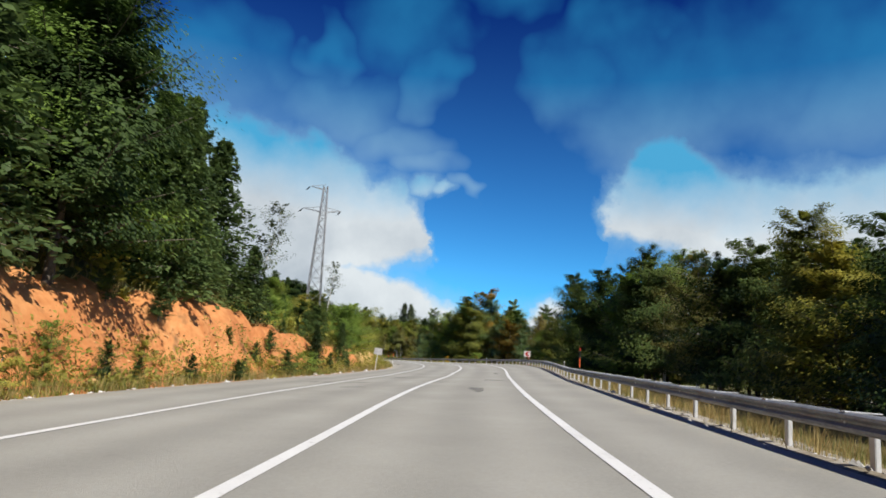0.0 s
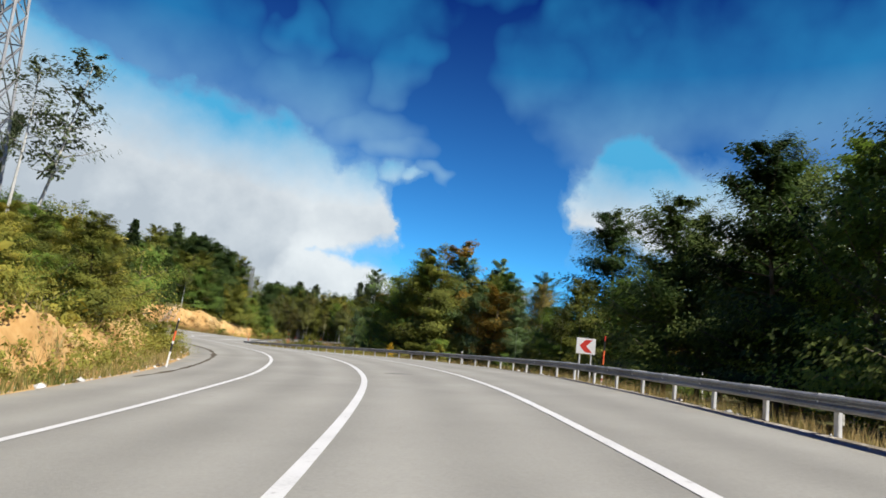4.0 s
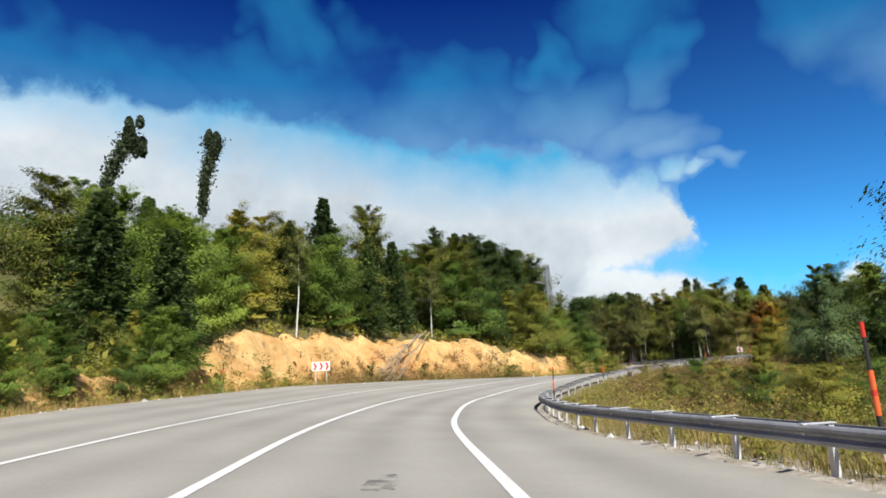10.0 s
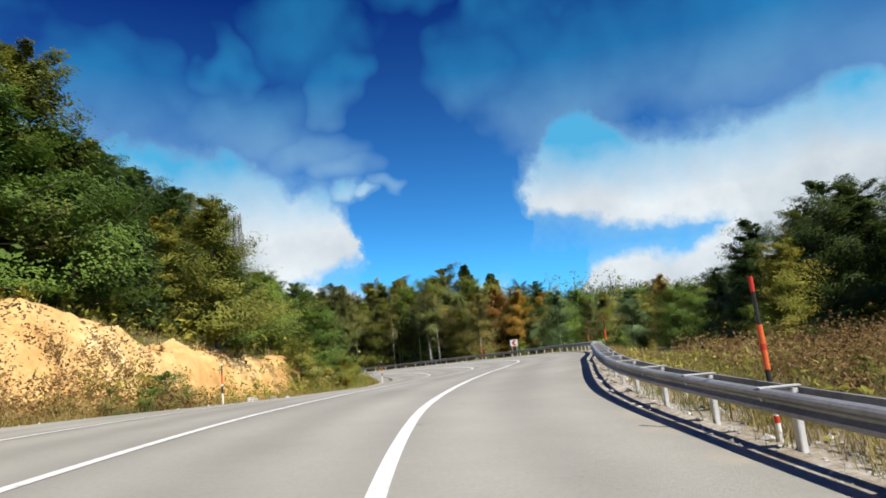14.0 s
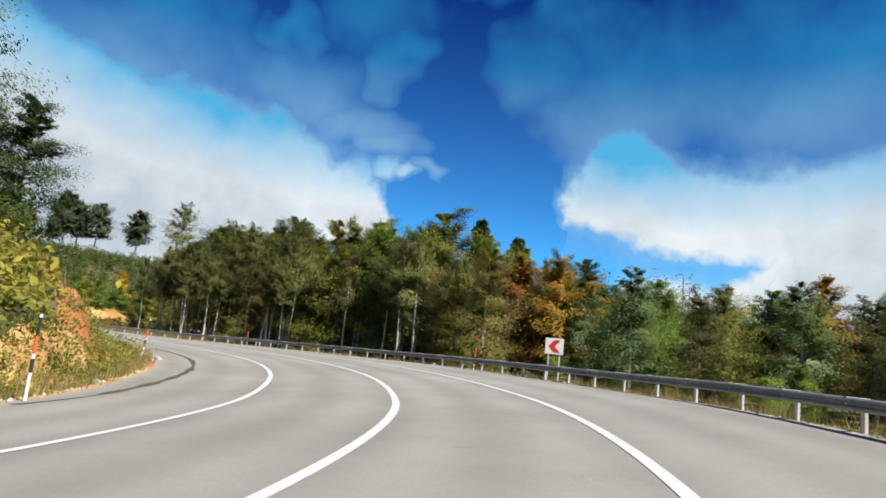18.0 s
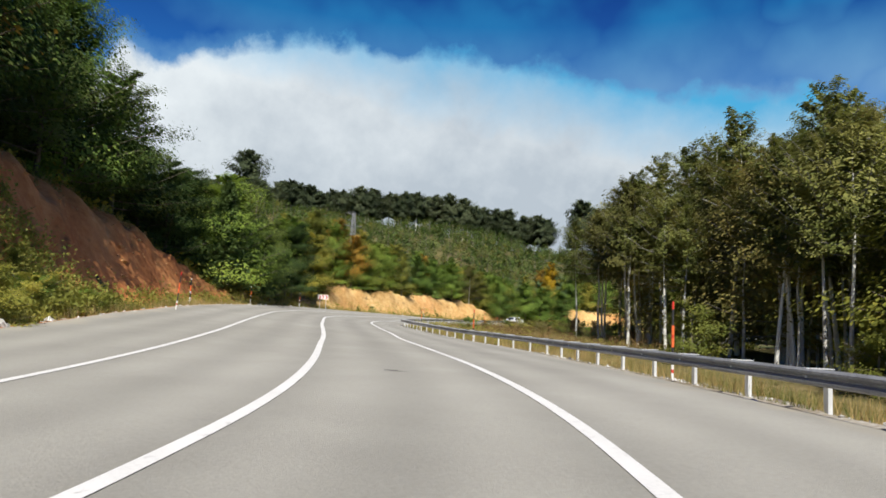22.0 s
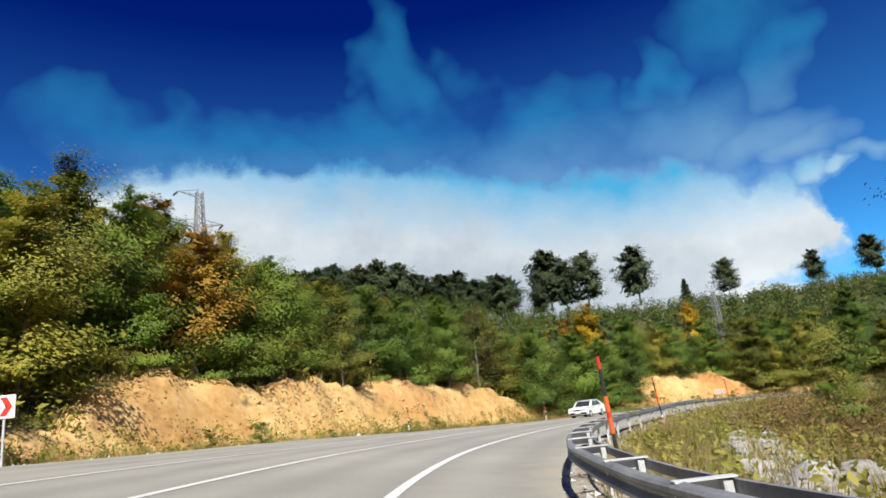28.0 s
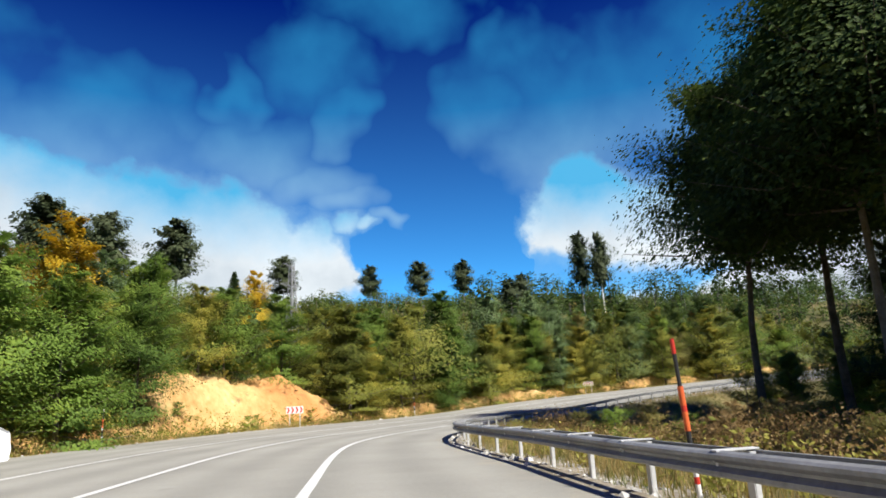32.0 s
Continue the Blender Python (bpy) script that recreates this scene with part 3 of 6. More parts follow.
def sheet(name, u, cols, height, material, kind="structure", label="", smooth=True, category=""):
    """A strip along the road: cols(u) gives the offsets across, height(u, d, x, y) the level."""
    d = np.stack(cols(u), 1)
    uu = np.repeat(u[:, None], d.shape[1], 1)
    x, y = spot(uu, d)
    z = height(uu, d, x, y)
    n, k = d.shape
    i = np.arange(n * k).reshape(n, k)
    faces = np.stack([i[:-1, :-1], i[:-1, 1:], i[1:, 1:], i[1:, :-1]], -1).reshape(-1, 4)
    ob = new(name, mesh_of(name, np.stack([x, y, z], -1).reshape(-1, 3), faces, material, smooth))
    across = ob.data.attributes.new("across", "FLOAT", "POINT")
    across.data.foreach_set("value", d.ravel().astype(np.float32))
    return tagged(ob, label, category, kind=kind)


def rough(x, y, size, seed=0.0):
    """Smooth value noise in -1..1 over the plan."""
    x, y = x / size + seed * 17.3, y / size - seed * 9.1
    xi, yi = np.floor(x), np.floor(y)
    fx, fy = ease(x - xi), ease(y - yi)

    def h(a, b):
        s = np.sin(a * 127.1 + b * 311.7 + seed) * 43758.5453
        return (s - np.floor(s)) * 2 - 1

    return (h(xi, yi) * (1 - fx) + h(xi + 1, yi) * fx) * (1 - fy) + (h(xi, yi + 1) * (1 - fx) + h(xi + 1, yi + 1) * fx) * fy


# ---- ground: one sheet that reaches the horizon ----
def ground():
    def axis(a, b, step):
        mid = np.arange(a, b + 0.1, step)
        out = np.cumsum(step * 1.28 ** np.arange(1, 26))
        return np.concatenate([a - out[::-1], mid, b + out])

    gx, gy = axis(-230, 110, 3.0), axis(-60, 520, 3.0)
    x, y = np.meshgrid(gx, gy)
    u, d = nearest(x, y)
    u, d = u.reshape(x.shape), d.reshape(x.shape)
    z = lie(u, d, x, y)
    off = np.maximum(np.maximum(LEFT(u) - d, d - RAIL(u)), 0)
    z = z - 1.6 * (1 - ease((off - 9) / 7)) + rough(x, y, 9.0, 1) * 0.5 * ease((off - 12) / 10) + rough(x, y, 60.0, 2) * 4 * ease((off - 60) / 80)
    far = np.hypot(x + 60, y - 220)
    z = z * (1 - ease((far - 500) / 1500)) + 30 * ease((far - 500) / 1500) - 12 * ease((far - 2000) / 2000)
    n, k = x.shape
    i = np.arange(n * k).reshape(n, k)
    faces = np.stack([i[:-1, :-1], i[:-1, 1:], i[1:, 1:], i[1:, :-1]], -1).reshape(-1, 4)
    ob = new("ground", mesh_of("ground", np.stack([x, y, z], -1).reshape(-1, 3), faces, GROUND, True))
    tagged(ob, "leaf-strewn forest floor and hillside round the road", "ground", kind="structure")


ground()
U_FINE = np.arange(-2.5, 45.0, 0.05)


def verge_height(u, d, x, y):
    z = lie(u, d, x, y)
    out = np.maximum(LEFT(u) - d, d - RAIL(u))
    steep = np.where(d < 0, ease((out - 1.5) / 1.2) * (1 - ease((out - 1.5 - 0.85 * CUT(u)) / 2.5)), 0)
    gully = rough(x + 0.6 * z, y, 1.7, 5) * 0.3 + rough(x, y + z, 0.7, 6) * 0.22 + rough(x, y, 5.0, 7) * 0.5 + rough(x, y, 0.35, 9) * 0.12
    return z + steep * gully + 0.06 * rough(x, y, 1.3, 8) * ease(out / 1.5) + np.where(out < 0.05, -0.06, 0.0)


road = sheet("road", U_FINE, lambda u: [LEFT(u) + (RAIL(u) - 0.25 - LEFT(u)) * f for f in np.linspace(0, 1, 27)], lambda u, d, x, y: road_z(u, d) + 0.02 * rough(x, y, 7.0, 3),
      ASPHALT, label="light grey worn asphalt two-lane mountain road with paved shoulder", category="road")


def margins(ob):
    """Stores each point's distance from the nearer edge of the asphalt."""
    n = len(ob.data.vertices)
    d = np.empty(n, np.float32)
    ob.data.attributes["across"].data.foreach_get("value", d)
    u = np.repeat(U_FINE, n // len(U_FINE))
    ob.data.attributes.new("margin", "FLOAT", "POINT").data.foreach_set("value", np.minimum(d - LEFT(u), RAIL(u) - d).astype(np.float32))


margins(road)


def bank_wide(u):
    return 2.3 + 0.95 * CUT(u)


for n, (a, b, soil, words) in enumerate([(-2.5, 4.5, RED_SOIL, "rust-orange clay road cutting overgrown at the foot"), (4.5, 20.5, SOIL, "pale tan clay road cutting with gullied bare face"),
                                         (20.5, 27.5, RED_SOIL, "high reddish clay road cutting below dark trees"), (27.5, 45.0, SOIL, "golden clay road cutting along the bend")]):
    stretch = np.arange(a, b + 0.01, 0.04)
    sheet("cut_bank_%d" % (n + 1), stretch, lambda u: [LEFT(u) + 0.4 - (bank_wide(u) + 0.4) * f for f in np.linspace(0, 1, 20)], verge_height, soil, label=words, category="bank")
    sheet("bank_top_%d" % (n + 1), stretch, lambda u: [LEFT(u) - bank_wide(u) - f for f in (0, 0.6, 1.3, 2.2, 3.4, 5, 7, 10, 14, 18)], verge_height, GROUND, label="overgrown forest soil above the road cutting", category="bank")
sheet("verge", U_FINE, lambda u: [RAIL(u) - 0.35 + f for f in (0, 0.25, 0.5, 0.8, 1.2, 1.7)],
      verge_height, VERGE, label="dry stony grass verge behind the guard rail", category="verge")
sheet("meadow", U_FINE, lambda u: [RAIL(u) - 0.35 + f for f in (1.7, 2.4, 3.2, 4.2, 5.4, 7, 9, 11.5, 14.5, 17.5)],
      verge_height, MEADOW, label="olive and brown meadow soil under dry grass", category="meadow")


# ---- painted lines ----
def line(name, centre, width, label, wobble=0.0, pinch=0.0):
    def level(u, d, x, y):
        return road_z(u, d) + 0.02 * rough(x, y, 7.0, 3) + 0.008

    sheet(name, U_FINE, lambda u: [centre - pinch * np.exp(-((u - 24.45) / 0.42) ** 2) - 0.5 * np.exp(-((u - 17.75) / 0.55) ** 2) + wobble * rough(u * 6, u * 0, 9.0, 4) + width * f for f in (-0.5, 0.5)], level, PAINT, label=label, category="road marking")


line("edge_line_left", -3.5, 0.15, "white painted edge line on the asphalt", 0.04)
line("centre_line", 0.0, 0.17, "solid white painted centre line on the asphalt", 0.03)
line("edge_line_right", 3.5, 0.17, "white painted edge line on the asphalt", 0.04, 0.3)


# ---- tar and oil stains ----
def stain(u, d, length, width, seed):
    rnd = random.Random(seed)
    bm = bmesh.new()
    x0, y0 = spot(u, d)
    a = at_u(AHEAD, np.array(u))
    ring = []
    p1, p2, p3 = (rnd.random() * 6.28 for _ in range(3))
    for k in range(40):
        t = 2 * math.pi * k / 40
        r = 0.72 + 0.16 * math.sin(2 * t + p1) + 0.13 * math.sin(3 * t + p2) + 0.08 * math.sin(7 * t + p3) + 0.05 * rnd.random()
        p, q = math.cos(t) * r * length / 2, math.sin(t) * r * width / 2
        x, y = float(x0 + a[0] * p + a[1] * q), float(y0 + a[1] * p - a[0] * q)
        z = float(road_z(u + p / 10.5, d + q)) + 0.02 * float(rough(np.array(x), np.array(y), 7.0, 3)) + 0.006
        ring.append(bm.verts.new((x, y, z)))
    bm.faces.new(ring)
    tagged(part("tar_stain", bm, TAR), "dark tar stain on the asphalt", "stain", "stains on the road", "structure")


for n, (u, d, length, width) in enumerate([(1.72, 2.05, 3.4, 0.7), (2.0, -4.1, 1.1, 1.8), (2.02, -2.7, 0.7, 1.2), (1.7, -2.1, 0.8, 1.1), (2.5, 2.6, 1.5, 1.4),
                                            (2.2, 0.3, 0.6, 2.2), (2.6, -1.9, 1.2, 1.6), (3.4, 2.8, 2.0, 0.5), (6.0, 1.3, 0.9, 1.1), (6.6, 4.8, 0.5, 1.1), (6.75, 4.4, 0.3, 0.5), (8.8, 2.6, 1.7, 0.9),
                                            (8.6, 4.6, 0.6, 0.9), (8.9, 0.8, 0.6, 0.4), (10.7, 2.1, 1.6, 0.5), (21.0, -3.0, 0.5, 1.3), (21.4, -2.8, 0.5, 0.4), (21.8, 1.6, 0.5, 0.8), (22.4, -2.1, 0.7, 0.5), (21.8, 0.7, 0.3, 0.5),
                                            (22.1, 1.9, 0.4, 0.5), (21.9, 1.9, 0.3, 0.5), (21.7, 1.9, 0.3, 0.6), (23.1, 1.6, 0.4, 0.6), (26.7, 4.6, 0.8, 1.1), (28.2, 4.1, 1.4, 0.8)]):
    stain(u, d, length, width, 40 + n)


def lay_by(u0, u1, reach, name="lay_by"):
    """Broken asphalt edge by a lay-by's bare earth, its shade in the dark colour."""
    u = np.linspace(u0, u1, 60)
    f = (u - u0) / (u1 - u0)
    mid = LEFT(u) + reach * np.sin(f * math.pi) ** 0.7 + 0.5
    wide = 0.10 + 0.09 * rough(u * 20, u * 0, 1.0, 9)
    tagged(sheet(name, u, lambda q: [mid - wide, mid + wide], lambda q, d, x, y: road_z(q, d) + 0.02 * rough(x, y, 7.0, 3) + 0.007, EDGE_SHADE,
                 label="broken dark asphalt edge and its shade beside bare earth", category="road edge"))


lay_by(5.6, 9.0, 0.7)
lay_by(19.2, 22.8, 0.9)


# ---- guard rail: W beam on spacer arms, posts with a rear tie rail ----
def guard_rail():
    root = tagged(new("guard_rail"), "long galvanised steel guard rail with W beam on spacer arms", "guard rail")
    # stations at even distance along the rail
    x, y = spot(LINE_U, RAIL(LINE_U))
    along = np.concatenate([[0], np.cumsum(np.hypot(np.diff(x), np.diff(y)))])
    u_of = lambda s: np.interp(s, along, LINE_U)
    first, last = np.interp(-1.0, LINE_U, along), np.interp(43.5, LINE_U, along)
    # profile across (offset to the road side, height)
    w = [(0.0, 0.345), (-0.05, 0.357), (-0.08, 0.377), (-0.08, 0.41), (-0.02, 0.45), (-0.02, 0.475), (-0.08, 0.515), (-0.08, 0.548), (-0.05, 0.568), (0.0, 0.58)]
    s = first
    while s < last:
        q = np.linspace(s - 0.12, s + 4.0, 9)
        u = u_of(q)
        rows = []
        for off, h in w:
            px, py = spot(u, RAIL(u) + off)
            rows.append(np.stack([px, py, road_z(u, RAIL(u)) + h], -1))
        front = np.stack(rows, 1)
        back = front.copy()
        a = at_u(AHEAD, u)
        back[:, :, 0] += a[:, None, 1] * 0.006
        back[:, :, 1] -= a[:, None, 0] * 0.006
        v = np.concatenate([front, back[:, ::-1]], 1)
        n, k = v.shape[:2]
        i = np.arange(n * k).reshape(n, k)
        f = np.stack([i[:-1], i[1:], np.roll(i, -1, 1)[1:], np.roll(i, -1, 1)[:-1]], -1).reshape(-1, 4)
        part("beam", mesh_of("beam", v.reshape(-1, 3), f, STEEL, False), parent=root)
        # thin tie rail along the posts' tops
        rows = []
        for off, h in [(0.34, 0.47), (0.34, 0.56), (0.38, 0.56), (0.38, 0.47)]:
            px, py = spot(u, RAIL(u) + off)
            rows.append(np.stack([px, py, road_z(u, RAIL(u)) + h], -1))
        v = np.stack(rows, 1)
        n, k = v.shape[:2]
        i = np.arange(n * k).reshape(n, k)
        f = np.stack([i[:-1], i[1:], np.roll(i, -1, 1)[1:], np.roll(i, -1, 1)[:-1]], -1).reshape(-1, 4)
        part("tie_rail", mesh_of("tie_rail", v.reshape(-1, 3), f, STEEL, False), parent=root)
        s += 4.0
    bm = bmesh.new()        # C-shaped post
    box(bm, (0.01, 0.10, 1.0), (0, 0, 0.055))
    box(bm, (0.05, 0.01, 1.0), (0.03, 0.05, 0.055))
    box(bm, (0.05, 0.01, 1.0), (0.03, -0.05, 0.055))
    post = part("post", bm, POST, root)
    bm = bmesh.new()        # spacer arm from beam to post
    box(bm, (0.42, 0.09, 0.012), (-0.11, 0, 0.578))
    box(bm, (0.40, 0.012, 0.10), (-0.11, 0.04, 0.525))
    arm = part("spacer_arm", bm, POST, root)
    bm = bmesh.new()
    tube(bm, (-0.03, 0, 0), (0.0, 0, 0), 0.018, n=6)
    bolt = part("bolt", bm, WHITE, root)
    s, n = first, 0
    while s < last:
        u = float(u_of(s))
        px, py = spot(u, RAIL(u) + 0.27)
        a = at_u(AHEAD, np.array(u))
        m = Matrix.Translation((float(px), float(py), float(road_z(u, RAIL(u))))) @ Matrix.Rotation(math.atan2(-a[0], a[1]), 4, "Z")
        for o, name in ((post, "post"), (arm, "spacer_arm"), (bolt, "bolt")):
            ob = o if n == 0 else new(name, o.data)
            ob.parent = root
            ob.matrix_local = m @ (Matrix.Translation((-0.275, 0, 0.462)) if name == "bolt" else Matrix.Identity(4))
        s += 2.0
        n += 1


guard_rail()


# ---- poles and posts beside the road ----
def at_road(u, d, lift=0.0, turn=0.0):
    px, py = spot(u, d)
    a = at_u(AHEAD, np.array(float(u)))
    z = lie(np.array(float(u)), np.array(float(d)), px, py)
    return Matrix.Translation((float(px), float(py), float(z) + lift)) @ Matrix.Rotation(math.atan2(-a[0], a[1]) + radians(turn), 4, "Z")


def snow_pole():
    root = tagged(new("snow_pole"), "tall red, black and white banded snow pole", "snow pole", "snow poles along the road")
    z = -0.3
    for name, material, high, r in (("white_foot", WHITE, 0.52, 0.03), ("brown_band", RED, 0.08, 0.031), ("white_band", WHITE, 0.11, 0.03), ("black_shaft", BLACK, 0.40, 0.029),
                                    ("red_band", ORANGE, 0.22, 0.034), ("dark_red_band", RED, 0.07, 0.034), ("orange_band", ORANGE, 0.22, 0.034), ("thin_shaft", BLACK, 0.38, 0.024), ("red_tip", RED, 0.18, 0.026)):
        bm = bmesh.new()
        tube(bm, (0, 0, z), (0, 0, z + high), r, n=10)
        part(name, bm, material, root, smooth=False)
        z += high
    return root


first_pole = snow_pole()
POLES = [(2.86, 0.5, 0), (5.95, 1.2, 1), (10.65, 0.6, -1), (12.86, 0.55, 2), (14.72, 0.5, -1), (17.1, 0.6, 0), (18.6, 0.6, 1), (21.05, 0.7, 1), (23.28, 0.6, 0), (25.3, 0.6, 0), (28.9, 0.6, -2), (30.8, 0.55, -4), (32.74, 0.7, -3)]
for n, (u, d, lean) in enumerate(POLES):
    m = at_road(u, float(RAIL(u)) + d) @ Matrix.Rotation(radians(lean), 4, "Y")
    if n == 0:
        first_pole.matrix_basis = m
    else:
        copy_thing(first_pole, m)
copy_thing(first_pole, at_road(25.15, float(LEFT(25.15)) + 0.7) @ Matrix.Rotation(radians(4), 4, "Y"))


def edge_post():
    """Slim delineator: white shaft, black and red bands."""
    root = tagged(new("edge_post"), "slim white delineator post with black and red bands", "delineator post", "edge posts")
    z = -0.2
    for name, material, high, r in (("white_shaft", WHITE, 0.75, 0.035), ("black_band", BLACK, 0.28, 0.036), ("white_collar", WHITE, 0.1, 0.035), ("red_band", ORANGE, 0.36, 0.036), ("dark_top", BLACK, 0.38, 0.028), ("tip", WHITE, 0.07, 0.03)):
        bm = bmesh.new()
        tube(bm, (0, 0, z), (0, 0, z + high), r, n=8)
        part(name, bm, material, root)
        z += high
    return root


first_post = edge_post()
for n, (u, d, lean) in enumerate([(6.1, 0.2, 5), (10.6, 0.3, 2), (13.0, -0.6, 0), (16.4, -0.5, 0), (19.3, 0.2, 0), (21.1, -0.5, 4), (25.9, -0.6, 0), (27.4, -0.5, 2), (28.9, -0.5, 0), (31.6, -0.6, 0), (33.6, -0.6, 0), (34.9, -0.6, 0), (37.6, -0.6, 0)]):
    m = at_road(u, float(LEFT(u)) + d) @ Matrix.Rotation(radians(lean), 4, "Y")
    if n == 0:
        first_post.matrix_basis = m
    else:
        copy_thing(first_post, m)


def marker_post():
    root = tagged(new("marker_post"), "short flat white marker post with a black dash behind the rail", "marker post", "marker posts")
    bm = bmesh.new()
    box(bm, (0.035, 0.11, 1.1), (0, 0, 0.4), bevel=0.008)
    part("blade", bm, WHITE, root)
    bm = bmesh.new()
    box(bm, (0.04, 0.115, 0.1), (0, 0, 0.78))
    part("reflector", bm, BLACK, root)
    return root


first_marker = marker_post()
for n, u in enumerate([3.75, 7.4, 26.9]):
    m = at_road(u, float(RAIL(u)) + 0.7)
    if n == 0:
        first_marker.matrix_basis = m
    else:
        copy_thing(first_marker, m)


# ---- signs ----
def chevron_board(name, width, height, arrows, to_right, clear, label):
    root = tagged(new(name), label, "road sign")
    bm = bmesh.new()
    box(bm, (width, 0.02, height), (0, 0, clear + height / 2), bevel=0.006)
    board = part("board", bm, WHITE, root)
    pitch = width / arrows
    for k in range(arrows):
        bm = bmesh.new()
        c = -width / 2 + pitch * (k + 0.5)
        s = 1 if to_right else -1
        aw, ah, th = pitch * 0.34, height * 0.40, pitch * 0.36
        pts = [(-aw, ah), (-aw + th, ah), (aw, 0), (-aw + th, -ah), (-aw, -ah), (aw - th, 0)]
        f = [bm.verts.new((c + s * px, -0.014, clear + height / 2 + pz)) for px, pz in pts]
        face = bm.faces.new(f)
        ext = bmesh.ops.extrude_face_region(bm, geom=[face])
        for v in ext["geom"]:
            if isinstance(v, bmesh.types.BMVert):
                v.co.y += 0.006
        part("chevron", bm, RED, board)
    for sx in (-1, 1):
        bm = bmesh.new()
        tube(bm, (sx * width * 0.3, 0.04, -0.4), (sx * width * 0.3, 0.04, clear + height * 0.9), 0.03, n=8)
        part("post", bm, POST, root)
    bm = bmesh.new()
    for h in (0.25, 0.75):
        box(bm, (width * 0.8, 0.02, 0.03), (0, 0.02, clear + height * h))
    part("bracket", bm, TIN, root)
    return root


def face_to(px, py, tx, ty, z):
    return Matrix.Translation((px, py, z)) @ Matrix.Rotation(math.atan2(ty - py, tx - px) + math.pi / 2, 4, "Z")


def place_sign(ob, u, d, back):
    px, py = (float(v) for v in spot(u, d))
    tx, ty = (float(v) for v in spot(u - back, 0.0))
    ob.matrix_basis = face_to(px, py, tx, ty, ground_at(px, py))


ONE = "white sign board with one red chevron on two posts"
MANY = "wide white sign board with red chevrons on two posts"
place_sign(chevron_board("chevron_sign", 0.78, 0.66, 1, False, 1.25, ONE), 6.2, float(RAIL(6.2)) + 1.7, 2.2)
place_sign(chevron_board("chevron_sign", 0.8, 0.7, 1, False, 1.25, ONE), 20.5, float(RAIL(20.5)) + 1.0, 2.0)
place_sign(chevron_board("wide_chevron_sign", 1.25, 0.62, 3, True, 1.1, MANY), 13.9, float(LEFT(13.9)) - 1.2, 3.0)
place_sign(chevron_board("wide_chevron_sign", 1.25, 0.6, 3, True, 1.2, MANY), 29.38, float(LEFT(29.38)) - 0.15, 4.0)
place_sign(chevron_board("wide_chevron_sign", 1.2, 0.5, 4, True, 1.0, MANY), 36.35, float(LEFT(36.35)) - 0.5, 3.5)
place_sign(chevron_board("wide_chevron_sign", 1.2, 0.5, 4, True, 1.0, MANY), 39.9, float(LEFT(39.9)) - 0.5, 6.5)


def plate_sign():
    root = tagged(new("road_sign"), "grey back of a square road sign on one leaning post", "road sign")
    bm = bmesh.new()
    box(bm, (0.62, 0.018, 0.5), (0, 0, 1.45), bevel=0.006)
    plate = part("plate", bm, TIN, root)
    bm = bmesh.new()
    box(bm, (0.56, 0.02, 0.03), (0, -0.02, 1.3))
    box(bm, (0.56, 0.02, 0.03), (0, -0.02, 1.6))
    part("stiffener", bm, POST, plate)
    bm = bmesh.new()
    tube(bm, (0, -0.045, -0.4), (0, -0.045, 1.62), 0.03, n=8)
    part("post", bm, POST, root)
    return root


plate_sign().matrix_basis = at_road(3.95, float(LEFT(3.95)) - 0.1) @ Matrix.Rotation(radians(5), 4, "Y")


def headwall():
    """Concrete end wall of a culvert, below the far rail."""
    root = tagged(new("culvert_headwall"), "pale weathered concrete culvert headwall below the guard rail", "headwall")
    bm = bmesh.new()
    box(bm, (0.4, 2.6, 1.3), (0, 0, -0.45), bevel=0.03)
    part("wall", bm, ROCK, root)
    for s in (-1, 1):
        bm = bmesh.new()
        box(bm, (1.1, 0.3, 1.0), (0.55, s * 1.25, -0.6), Matrix.Rotation(s * 0.4, 4, "Z"), bevel=0.03)
        part("wing_wall", bm, ROCK, root)
    return root


headwall().matrix_basis = at_road(37.9, float(RAIL(37.9)) + 1.6, 0.1)


